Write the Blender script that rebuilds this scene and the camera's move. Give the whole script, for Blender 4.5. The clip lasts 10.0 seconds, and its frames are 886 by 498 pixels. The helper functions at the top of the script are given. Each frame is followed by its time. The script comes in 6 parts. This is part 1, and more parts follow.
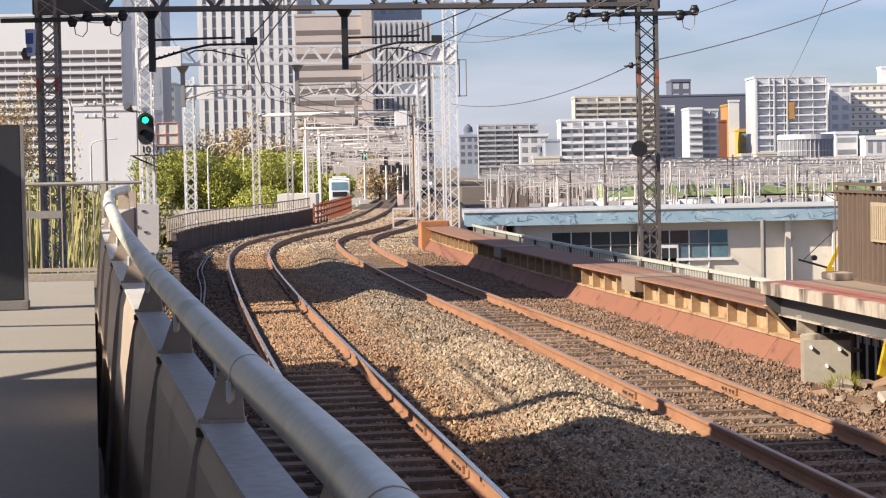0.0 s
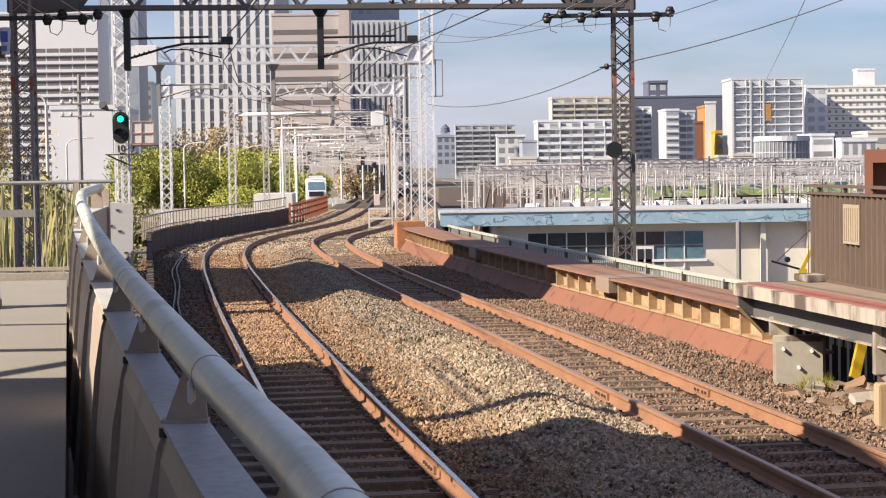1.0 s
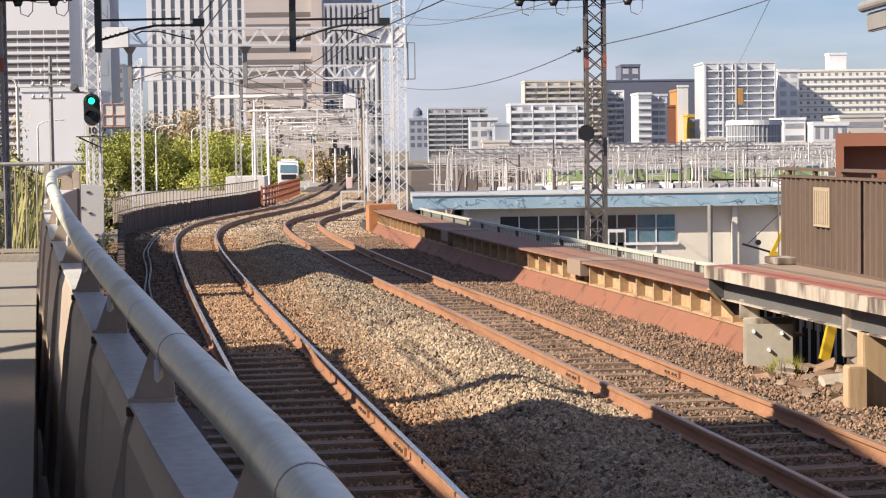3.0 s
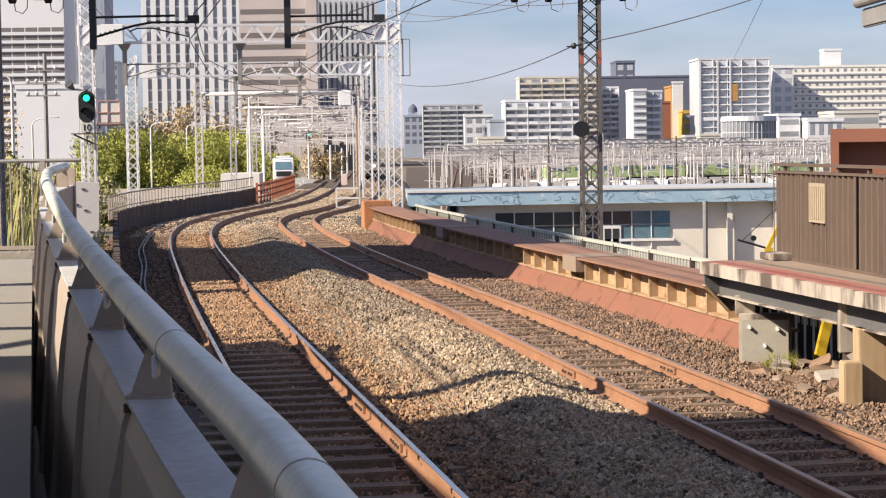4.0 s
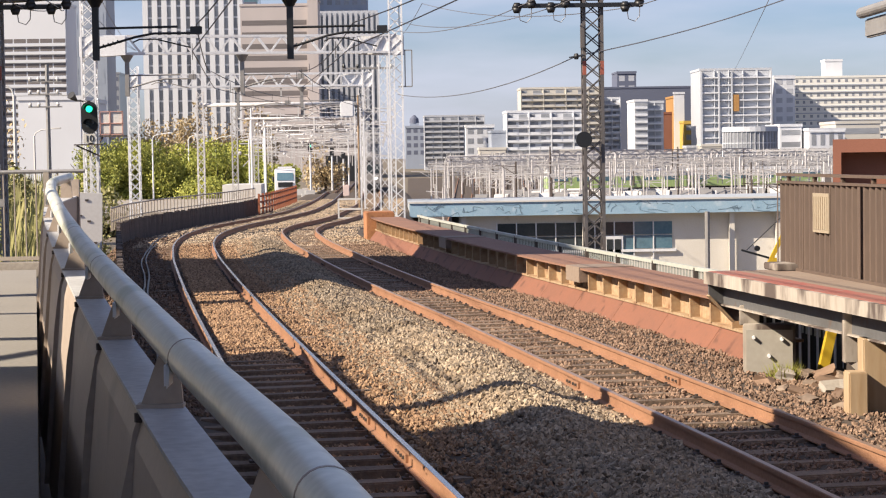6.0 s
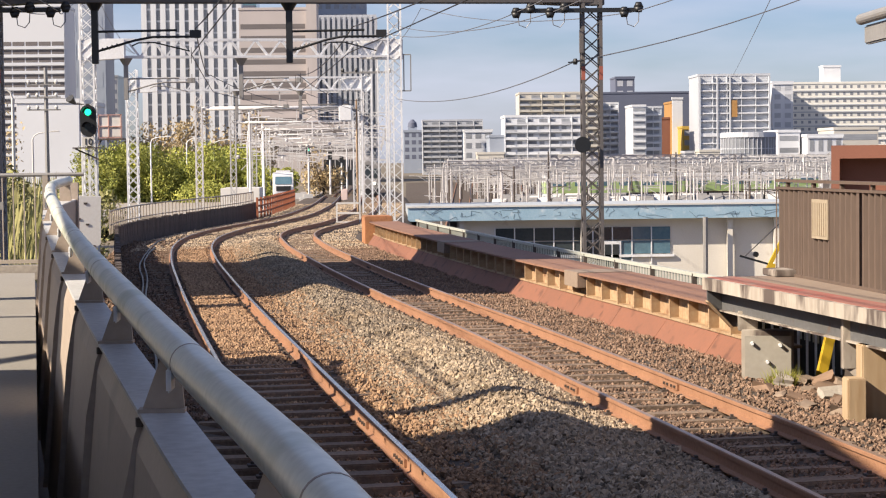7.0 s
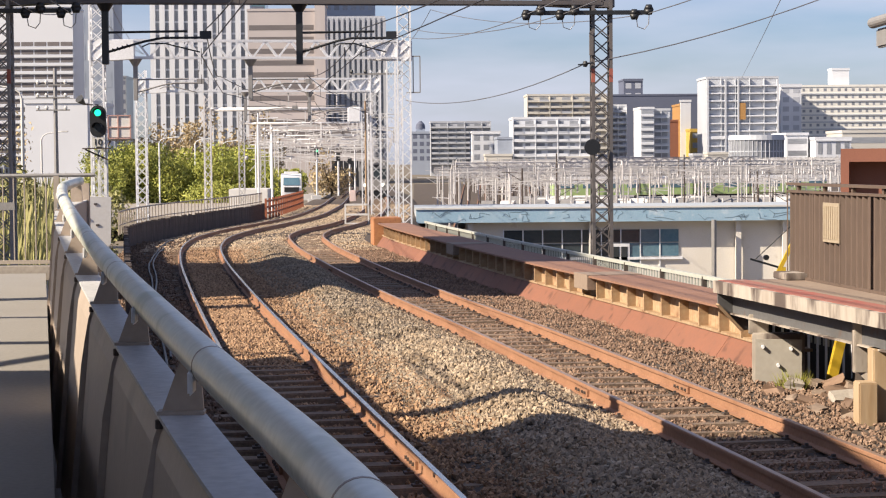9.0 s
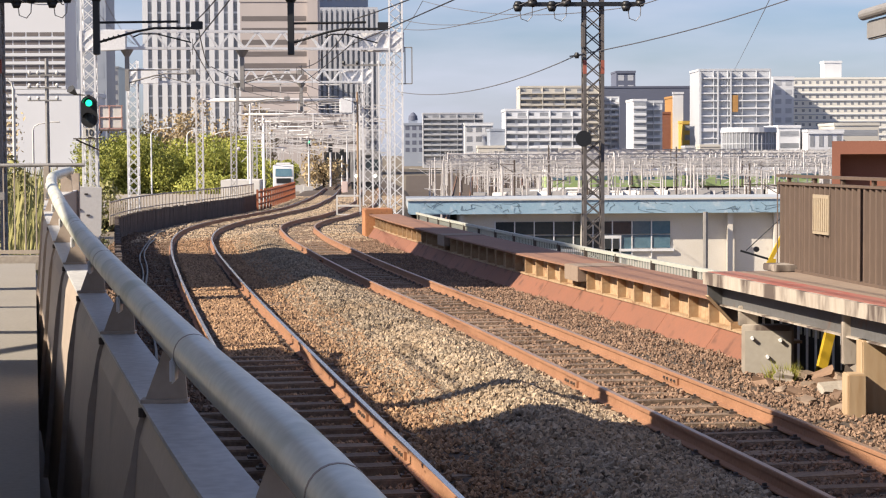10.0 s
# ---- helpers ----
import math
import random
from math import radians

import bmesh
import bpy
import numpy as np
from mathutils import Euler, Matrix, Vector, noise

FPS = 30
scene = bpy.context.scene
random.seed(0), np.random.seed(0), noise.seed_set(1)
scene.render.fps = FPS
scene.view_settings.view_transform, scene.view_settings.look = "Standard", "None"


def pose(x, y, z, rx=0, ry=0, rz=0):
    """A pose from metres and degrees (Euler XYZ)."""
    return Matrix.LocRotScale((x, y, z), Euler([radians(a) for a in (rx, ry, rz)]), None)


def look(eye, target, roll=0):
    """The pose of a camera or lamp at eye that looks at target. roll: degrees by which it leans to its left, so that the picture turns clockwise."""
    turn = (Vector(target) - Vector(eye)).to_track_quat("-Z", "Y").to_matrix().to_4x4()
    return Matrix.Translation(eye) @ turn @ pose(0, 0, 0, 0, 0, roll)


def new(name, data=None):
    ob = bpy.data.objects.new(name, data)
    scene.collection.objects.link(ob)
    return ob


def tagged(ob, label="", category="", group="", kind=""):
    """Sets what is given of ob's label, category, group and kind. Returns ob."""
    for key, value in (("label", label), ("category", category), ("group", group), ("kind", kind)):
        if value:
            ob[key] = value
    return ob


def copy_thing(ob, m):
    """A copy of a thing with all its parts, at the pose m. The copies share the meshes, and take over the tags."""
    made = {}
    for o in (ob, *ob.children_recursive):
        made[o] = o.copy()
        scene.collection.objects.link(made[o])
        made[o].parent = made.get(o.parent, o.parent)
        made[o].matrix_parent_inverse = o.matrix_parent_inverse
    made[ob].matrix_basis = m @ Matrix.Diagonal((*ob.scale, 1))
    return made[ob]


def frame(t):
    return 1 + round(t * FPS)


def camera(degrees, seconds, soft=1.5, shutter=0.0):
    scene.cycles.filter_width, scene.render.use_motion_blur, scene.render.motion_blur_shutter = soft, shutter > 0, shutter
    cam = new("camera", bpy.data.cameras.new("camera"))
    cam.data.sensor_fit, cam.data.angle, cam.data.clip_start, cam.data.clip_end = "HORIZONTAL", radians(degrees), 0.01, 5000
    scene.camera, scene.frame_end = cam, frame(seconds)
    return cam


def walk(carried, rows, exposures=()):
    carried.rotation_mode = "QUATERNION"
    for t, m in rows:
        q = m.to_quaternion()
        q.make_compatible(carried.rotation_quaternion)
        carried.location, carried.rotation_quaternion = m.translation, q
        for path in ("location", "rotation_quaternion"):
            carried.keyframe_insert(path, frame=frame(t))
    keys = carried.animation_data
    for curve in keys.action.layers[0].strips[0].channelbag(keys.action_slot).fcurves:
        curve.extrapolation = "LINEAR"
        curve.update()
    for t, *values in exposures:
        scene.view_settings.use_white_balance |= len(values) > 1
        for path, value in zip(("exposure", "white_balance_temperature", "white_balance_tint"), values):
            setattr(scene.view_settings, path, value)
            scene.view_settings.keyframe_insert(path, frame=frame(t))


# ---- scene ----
# Railhead of the near tracks is z = 0; y runs ahead from the platform end, x to the right.
cam = camera(25.98, 10.0, soft=1.15)
EYE = 2.5
ROWS = [
    (0.0, -0.047, 0.015, -0.000, -2.492, 1.100),
    (0.5, -0.004, 0.016, -0.320, -2.512, 0.978),
    (1.0, -0.006, 0.017, -0.683, -2.498, 0.860),
    (1.5, -0.008, 0.017, -0.990, -2.548, 0.791),
    (2.0, 0.004, 0.017, -1.203, -2.687, 0.751),
    (2.5, 0.010, 0.006, -1.372, -2.868, 0.725),
    (4.0, 0.002, 0.001, -1.650, -3.109, 0.845),
    (4.5, 0.000, 0.000, -1.630, -3.014, 0.920),
    (5.0, -0.007, 0.000, -1.604, -2.937, 0.925),
    (5.5, -0.020, -0.006, -1.596, -2.858, 0.944),
    (7.0, -0.042, 0.000, -1.665, -2.654, 0.675),
    (7.5, -0.057, 0.001, -1.660, -2.597, 0.598),
    (8.0, -0.074, 0.005, -1.581, -2.580, 0.539),
    (8.5, -0.087, 0.005, -1.482, -2.572, 0.527),
    (9.0, -0.082, 0.006, -1.432, -2.604, 0.464),
    (9.5, -0.066, -0.003, -1.497, -2.704, 0.365),
    (10.0, -0.055, -0.003, -1.657, -2.856, 0.313),
]
walk(cam, [(t, pose(x, 0, EYE + z, 90 + pitch, roll, yaw)) for t, x, z, yaw, pitch, roll in ROWS])

# ---- light ----
SUN_WAY = Vector((1.33, 0.55, -1.0)).normalized()
sun_data = bpy.data.lights.new("sun", "SUN")
sun_data.energy, sun_data.angle, sun_data.color = 4.95, radians(0.6), (1.0, 0.86, 0.69)
sun = new("sun", sun_data)
sun.matrix_basis = look((-60, -30, 40), Vector((-60, -30, 40)) + SUN_WAY)
world = bpy.data.worlds.new("sky")
scene.world = world
world.use_nodes = True
wn, wl = world.node_tree.nodes, world.node_tree.links
sky = wn.new("ShaderNodeTexSky")
sky.sky_type, sky.sun_disc = "NISHITA", False
sky.sun_elevation = math.asin(-SUN_WAY.z)
sky.sun_rotation = math.atan2(-SUN_WAY.x, -SUN_WAY.y)
sky.air_density, sky.dust_density, sky.ozone_density = 1.0, 0.7, 3.5
geo = wn.new("ShaderNodeTexCoord")
wmap = wn.new("ShaderNodeMapping")
wmap.inputs["Scale"].default_value = (3.0, 3.0, 14.0)
clouds = wn.new("ShaderNodeTexNoise")
clouds.inputs["Scale"].default_value, clouds.inputs["Detail"].default_value = 1.6, 5.0
ramp = wn.new("ShaderNodeValToRGB")
ramp.color_ramp.elements[0].position, ramp.color_ramp.elements[1].position = 0.40, 0.80
mixc = wn.new("ShaderNodeMix")
mixc.data_type = "RGBA"
mixc.inputs["B"].default_value = (7.6, 7.9, 9.6, 1)
wl.new(geo.outputs["Generated"], wmap.inputs["Vector"])
wl.new(wmap.outputs["Vector"], clouds.inputs["Vector"])
wl.new(clouds.outputs["Fac"], ramp.inputs["Fac"])
wl.new(ramp.outputs["Color"], mixc.inputs["Factor"])
tint = wn.new("ShaderNodeMix")
tint.data_type, tint.blend_type = "RGBA", "MULTIPLY"
tint.inputs["Factor"].default_value = 1.0
tint.inputs["B"].default_value = (1.10, 1.10, 1.36, 1)
wl.new(sky.outputs["Color"], tint.inputs["A"])
wl.new(tint.outputs["Result"], mixc.inputs["A"])
wl.new(mixc.outputs["Result"], wn["Background"].inputs["Color"])
wn["Background"].inputs["Strength"].default_value = 0.050
scene.view_settings.exposure = 0.9


# ---- materials ----
def material(name, color, rough=0.8, metal=0.0, other=None, scale=3.0, fine=40.0, bump=0.2, amount=0.5, vary=0.0, streak=0.0, spots=None):
    """Procedural surface: two colours mixed by coarse and fine noise, relief, per-piece variation, upright streaks, dark spots."""
    m = bpy.data.materials.new(name)
    m.use_nodes = True
    n, l = m.node_tree.nodes, m.node_tree.links
    b = n["Principled BSDF"]
    b.inputs["Roughness"].default_value, b.inputs["Metallic"].default_value = rough, metal
    if other is None:
        other = tuple(c * 0.7 for c in color)
    tc = n.new("ShaderNodeTexCoord")
    mp = n.new("ShaderNodeMapping")
    if streak:
        mp.inputs["Scale"].default_value = (1.0, 1.0, streak)
    big, small = n.new("ShaderNodeTexNoise"), n.new("ShaderNodeTexNoise")
    big.inputs["Scale"].default_value, big.inputs["Detail"].default_value = scale, 6.0
    small.inputs["Scale"].default_value, small.inputs["Detail"].default_value = fine, 4.0
    l.new(tc.outputs["Object"], mp.inputs["Vector"])
    for node in (big, small):
        l.new(mp.outputs["Vector"], node.inputs["Vector"])
    add = n.new("ShaderNodeMath")
    add.operation = "MULTIPLY_ADD"
    add.inputs[1].default_value = 0.5
    half = n.new("ShaderNodeMath")
    half.operation = "MULTIPLY"
    half.inputs[1].default_value = 0.5
    l.new(small.outputs["Fac"], half.inputs[0])
    l.new(big.outputs["Fac"], add.inputs[0])
    l.new(half.outputs[0], add.inputs[2])
    rng = n.new("ShaderNodeMapRange")
    rng.inputs["From Min"].default_value, rng.inputs["From Max"].default_value = 0.5 - 0.16, 0.5 + 0.16
    rng.inputs["To Max"].default_value = 2 * amount
    l.new(add.outputs[0], rng.inputs["Value"])
    mix = n.new("ShaderNodeMix")
    mix.data_type = "RGBA"
    mix.inputs["A"].default_value, mix.inputs["B"].default_value = (*color, 1), (*other, 1)
    l.new(rng.outputs["Result"], mix.inputs["Factor"])
    out = mix.outputs["Result"]
    if spots:
        sp = n.new("ShaderNodeTexNoise")
        sp.inputs["Scale"].default_value, sp.inputs["Detail"].default_value = spots[1], 8.0
        l.new(mp.outputs["Vector"], sp.inputs["Vector"])
        r2 = n.new("ShaderNodeMapRange")
        r2.inputs["From Min"].default_value, r2.inputs["From Max"].default_value = spots[2], spots[2] + 0.1
        l.new(sp.outputs["Fac"], r2.inputs["Value"])
        mx = n.new("ShaderNodeMix")
        mx.data_type = "RGBA"
        mx.inputs["B"].default_value = (*spots[0], 1)
        l.new(r2.outputs["Result"], mx.inputs["Factor"])
        l.new(out, mx.inputs["A"])
        out = mx.outputs["Result"]
    if vary:
        oi = n.new("ShaderNodeObjectInfo")
        gi = n.new("ShaderNodeNewGeometry")
        sm = n.new("ShaderNodeMath")
        sm.operation = "ADD"
        l.new(oi.outputs["Random"], sm.inputs[0])
        l.new(gi.outputs["Random Per Island"], sm.inputs[1])
        r3 = n.new("ShaderNodeMapRange")
        r3.inputs["From Max"].default_value = 2.0
        r3.inputs["To Min"].default_value, r3.inputs["To Max"].default_value = 1 - vary, 1 + vary
        l.new(sm.outputs[0], r3.inputs["Value"])
        mu = n.new("ShaderNodeMix")
        mu.data_type, mu.blend_type = "RGBA", "MULTIPLY"
        mu.inputs["Factor"].default_value = 1.0
        l.new(out, mu.inputs["A"])
        l.new(r3.outputs["Result"], mu.inputs["B"])
        out = mu.outputs["Result"]
    l.new(out, b.inputs["Base Color"])
    if bump:
        bp = n.new("ShaderNodeBump")
        bp.inputs["Strength"].default_value, bp.inputs["Distance"].default_value = bump, 0.02
        l.new(small.outputs["Fac"], bp.inputs["Height"])
        l.new(bp.outputs["Normal"], b.inputs["Normal"])
    return m


def glowing(name, color, strength):
    m = bpy.data.materials.new(name)
    m.use_nodes = True
    b = m.node_tree.nodes["Principled BSDF"]
    b.inputs["Base Color"].default_value = (*color, 1)
    b.inputs["Emission Color"].default_value, b.inputs["Emission Strength"].default_value = (*color, 1), strength
    return m


# bed colour darkened to paint the shade in the gaps between stones
M_BALLAST_SHADED = material("ballast", (0.10, 0.075, 0.055), 0.95, 0, (0.06, 0.047, 0.037), 0.5, 26, 0.6, 0.5)
M_STONE = material("grey_ballast_stone", (0.40, 0.335, 0.255), 0.9, 0, (0.37, 0.265, 0.165), 0.5, 9, 0.1, 0.5, vary=0.75)
M_STONE_RUST = material("rusty_ballast_stone", (0.43, 0.275, 0.16), 0.9, 0, (0.28, 0.17, 0.10), 0.5, 9, 0.1, 0.5, vary=0.75)
M_STONE_TAN = material("tan_ballast_stone", (0.50, 0.33, 0.20), 0.9, 0, (0.42, 0.27, 0.16), 0.5, 9, 0.1, 0.5, vary=0.5)
M_STONE_BROWN = material("brown_ballast_stone", (0.27, 0.18, 0.122), 0.9, 0, (0.175, 0.11, 0.075), 0.6, 9, 0.1, 0.5, vary=0.75)
M_RAIL = material("rusty_rail", (0.35, 0.185, 0.105), 0.75, 0.0, (0.24, 0.12, 0.065), 2, 30, 0.15, 0.5)
M_RAILTOP = material("polished_rail", (0.576, 0.56, 0.544), 0.22, 1.0, (0.44, 0.4, 0.368), 3, 30, 0.02, 0.3)
M_RAILTOP_DULL = material("dull_rail_top", (0.50, 0.36, 0.27), 0.4, 0.6, (0.40, 0.26, 0.18), 3, 30, 0.02, 0.4)
M_SLEEPER = material("tarred_sleeper", (0.125, 0.09, 0.065), 0.9, 0, (0.25, 0.18, 0.125), 2.2, 24, 0.5, 0.5, vary=0.4)
M_RUST = material("rusty_steel", (0.25, 0.103, 0.06), 0.8, 0.0, (0.20, 0.09, 0.056), 1.2, 18, 0.2, 0.5, vary=0.15, spots=((0.13, 0.058, 0.036), 3.0, 0.57))
M_RUST_PALE = material("cream_rust_stained", (0.44, 0.336, 0.208), 0.8, 0, (0.288, 0.16, 0.08), 1.5, 14, 0.2, 0.5, vary=0.15, spots=((0.176, 0.08, 0.04), 4.0, 0.6))
M_WALKTOP = material("rusty_walkway_top", (0.288, 0.152, 0.096), 0.85, 0, (0.192, 0.104, 0.072), 1.0, 20, 0.2, 0.5)
M_CONC = material("concrete", (0.384, 0.344, 0.288), 0.9, 0, (0.272, 0.24, 0.208), 0.8, 25, 0.15, 0.5, spots=((0.16, 0.136, 0.12), 2.0, 0.62))
M_FLOOR = material("platform_floor", (0.30, 0.28, 0.25), 0.9, 0, (0.24, 0.225, 0.20), 0.5, 30, 0.08, 0.5)
M_COPING = material("stained_coping", (0.464, 0.416, 0.352), 0.9, 0, (0.32, 0.272, 0.224), 1.2, 12, 0.2, 0.5, streak=0.3, spots=((0.104, 0.08, 0.068), 2.6, 0.47))
M_REDPAINT = material("red_painted_edge", (0.336, 0.08, 0.06), 0.85, 0, (0.288, 0.16, 0.12), 1.2, 14, 0.1, 0.5, spots=((0.288, 0.24, 0.2), 3.0, 0.6))
M_TANFLOOR = material("worn_platform_top", (0.288, 0.224, 0.168), 0.9, 0, (0.224, 0.16, 0.12), 0.7, 20, 0.1, 0.5)
M_PIPE = material("galvanised_pipe", (0.78, 0.78, 0.69), 0.36, 0.15, (0.56, 0.57, 0.49), 2.2, 30, 0.03, 0.5, spots=((0.44, 0.47, 0.37), 2.2, 0.56))
M_PARAPET = material("taupe_painted_steel", (0.41, 0.34, 0.28), 0.5, 0.0, (0.33, 0.27, 0.22), 1.0, 25, 0.03, 0.5, spots=((0.27, 0.22, 0.18), 1.6, 0.6))
M_PANELGREY = material("grey_painted_panel", (0.62, 0.62, 0.62), 0.5, 0.0, (0.36, 0.36, 0.36), 1.0, 25, 0.03, 0.4)
M_DARKSTEEL = material("dark_painted_steel", (0.068, 0.06, 0.0544), 0.7, 0.2, (0.104, 0.076, 0.06), 1.5, 20, 0.05, 0.5)
M_WHITESTEEL = material("pale_grey_steel", (0.78, 0.79, 0.81), 0.5, 0.0, (0.64, 0.645, 0.655), 0.8, 15, 0.05, 0.5)
M_YARDSTEEL = material("weathered_yard_steel", (0.70, 0.69, 0.68), 0.6, 0.0, (0.42, 0.40, 0.39), 0.15, 6, 0.05, 0.5, vary=0.4)
M_BLACK = material("black_plastic", (0.012, 0.014, 0.016), 0.45, 0, (0.02, 0.02, 0.022), 3, 30, 0.02, 0.5)
M_MAST = material("weathered_mast_steel", (0.10, 0.098, 0.104), 0.7, 0.1, (0.13, 0.11, 0.10), 1.0, 14, 0.05, 0.5)
# lighter copy of the mast steel: the left mast's sunlight put into colour
M_MAST_LIT = material("lit_mast_steel", (0.30, 0.29, 0.285), 0.7, 0.1, (0.24, 0.215, 0.20), 1.0, 14, 0.05, 0.5)
M_WIRE = material("dark_wire", (0.036, 0.032, 0.036), 0.5, 0.4, None, 3, 30, 0, 0.4)
M_WIREGREY = material("grey_wire", (0.176, 0.176, 0.192), 0.5, 0.3, None, 3, 30, 0, 0.4)
M_WHITE = material("white_paint", (0.624, 0.616, 0.592), 0.6, 0, (0.544, 0.528, 0.496), 0.8, 20, 0.03, 0.5)
M_CREAMWALL = material("cream_plaster", (0.70, 0.67, 0.61), 0.85, 0, (0.62, 0.58, 0.51), 0.5, 18, 0.08, 0.5, spots=((0.50, 0.45, 0.39), 1.2, 0.64))
M_BLUE = material("pale_blue_fascia", (0.24, 0.384, 0.496), 0.6, 0, (0.336, 0.464, 0.56), 0.8, 14, 0.04, 0.5, spots=((0.496, 0.576, 0.64), 1.5, 0.58))
M_GLASS_DARK = material("dark_window_glass", (0.028, 0.04, 0.048), 0.12, 0.0, (0.048, 0.06, 0.068), 1.5, 10, 0, 0.5, vary=0.4)
M_GLASS_BLUE = material("blue_window_glass", (0.08, 0.16, 0.216), 0.12, 0.0, (0.128, 0.216, 0.264), 1.5, 10, 0, 0.5, vary=0.25)
M_BROWNMETAL = material("brown_corrugated_metal", (0.124, 0.0864, 0.064), 0.7, 0.0, (0.092, 0.064, 0.0488), 0.9, 20, 0.05, 0.5, streak=0.2)
M_T_CRACK = material("faded_blue_crack", (0.16, 0.23, 0.29), 0.8, 0, None, 2, 20, 0, 0.5)
M_PLATE = material("grey_bearing_plate", (0.36, 0.335, 0.285), 0.75, 0, (0.31, 0.285, 0.24), 1.2, 16, 0.05, 0.5)
M_VENT = material("beige_vent_paint", (0.36, 0.30, 0.215), 0.7, 0, (0.29, 0.235, 0.165), 2.0, 20, 0.03, 0.5)
M_REDBROWN = material("red_brown_wall", (0.232, 0.092, 0.0576), 0.8, 0, (0.192, 0.076, 0.048), 0.8, 20, 0.05, 0.5)
M_TIMBER = material("pale_timber", (0.464, 0.352, 0.224), 0.85, 0, (0.336, 0.224, 0.12), 1.5, 12, 0.2, 0.5, streak=0.15)
M_YELLOW = material("yellow_paint", (0.6, 0.4, 0.024), 0.6, 0, (0.496, 0.32, 0.024), 2, 20, 0.03, 0.5)
M_ORANGE = material("orange_barrier", (0.352, 0.112, 0.048), 0.7, 0, (0.24, 0.08, 0.04), 1.5, 15, 0.05, 0.5)
M_ORANGE_RUST = material("orange_rusted_plate", (0.46, 0.22, 0.095), 0.8, 0, (0.33, 0.14, 0.065), 1.5, 15, 0.1, 0.5, spots=((0.20, 0.09, 0.05), 3.0, 0.6))
M_DARKWOOD = material("dark_old_timber", (0.056, 0.044, 0.04), 0.9, 0, (0.104, 0.08, 0.068), 2, 20, 0.3, 0.5, vary=0.4)
M_GROUND = material("dry_earth", (0.192, 0.152, 0.112), 0.95, 0, (0.136, 0.12, 0.08), 0.05, 3, 0.3, 0.5)
M_ROOF = material("pale_roof_sheet", (0.44, 0.464, 0.48), 0.6, 0, (0.384, 0.416, 0.44), 0.3, 8, 0.05, 0.5)
M_LEAF = material("evergreen_leaves", (0.46, 0.44, 0.085), 0.7, 0, (0.21, 0.245, 0.045), 0.35, 2.0, 0, 0.6, vary=0.45)
M_LEAF_DRY = material("autumn_leaves", (0.46, 0.36, 0.20), 0.8, 0, (0.33, 0.26, 0.15), 0.4, 2.0, 0, 0.5, vary=0.4)
M_REED = material("dry_reeds", (0.38, 0.34, 0.16), 0.85, 0, (0.25, 0.26, 0.09), 0.4, 2.0, 0, 0.5, vary=0.45)
M_BARK = material("bark", (0.088, 0.068, 0.052), 0.95, 0, (0.056, 0.044, 0.032), 2, 14, 0.4, 0.5)
M_FENCE = material("beige_fence_paint", (0.368, 0.32, 0.264), 0.6, 0.0, (0.304, 0.264, 0.216), 2, 20, 0.03, 0.5)
M_RAILING = material("pale_green_railing_paint", (0.47, 0.48, 0.42), 0.6, 0.0, (0.38, 0.39, 0.34), 2, 20, 0.03, 0.5)
M_STEELPOST = material("grey_post", (0.288, 0.28, 0.272), 0.6, 0.2, (0.224, 0.216, 0.208), 2, 20, 0.05, 0.5)
M_LIME = material("lime_green_paint", (0.352, 0.496, 0.192), 0.5, 0, (0.4, 0.528, 0.24), 0.5, 8, 0, 0.5)
M_SIGNDARK = material("dark_sign_panel", (0.03, 0.032, 0.04), 0.5, 0.1, (0.04, 0.042, 0.05), 1, 20, 0, 0.5)
M_GIRDER = material("grey_girder_paint", (0.128, 0.128, 0.132), 0.6, 0.0, (0.096, 0.0944, 0.092), 1.0, 18, 0.05, 0.5, spots=((0.128, 0.08, 0.056), 3.0, 0.63))
G_GREEN = glowing("green_signal_light", (0.02, 0.95, 0.42), 1.2)
G_HEAD = glowing("headlight_glow", (1.0, 0.93, 0.75), 4.0)


# ---- building helpers ----
def root(name, at=(0, 0, 0), turn=0.0, label="", category="", group="", kind=""):
    ob = new(name)
    ob.empty_display_size = 0.2
    ob.matrix_basis = pose(*at, 0, 0, turn)
    return tagged(ob, label, category, group, kind)


def mesh_of(name, bm, mat, smooth=False):
    bmesh.ops.recalc_face_normals(bm, faces=bm.faces)
    me = bpy.data.meshes.new(name)
    bm.to_mesh(me)
    bm.free()
    if smooth:
        for p in me.polygons:
            p.use_smooth = True
    me.materials.append(mat)
    return me


def part(name, bm, mat, parent=None, label="", smooth=False):
    ob = new(name, bm if isinstance(bm, bpy.types.Mesh) else mesh_of(name, bm, mat, smooth))
    ob.parent = parent
    return tagged(ob, label)


def solid(name, bm, mat, label, category, group="", kind="", smooth=False):
    return tagged(part(name, bm, mat, None, "", smooth), label, category, group, kind)


def box(bm, x0, x1, y0, y1, z0, z1, m=None):
    vs = [Vector((x, y, z)) for z in (z0, z1) for x, y in ((x0, y0), (x1, y0), (x1, y1), (x0, y1))]
    vs = [bm.verts.new(m @ v if m else v) for v in vs]
    for q in ((0, 3, 2, 1), (4, 5, 6, 7), (0, 1, 5, 4), (1, 2, 6, 5), (2, 3, 7, 6), (3, 0, 4, 7)):
        bm.faces.new([vs[i] for i in q])
    return bm


def cube(x0, x1, y0, y1, z0, z1, bevel=0.0):
    bm = box(bmesh.new(), x0, x1, y0, y1, z0, z1)
    if bevel:
        bmesh.ops.bevel(bm, geom=bm.edges[:], offset=bevel, segments=2, affect="EDGES")
    return bm


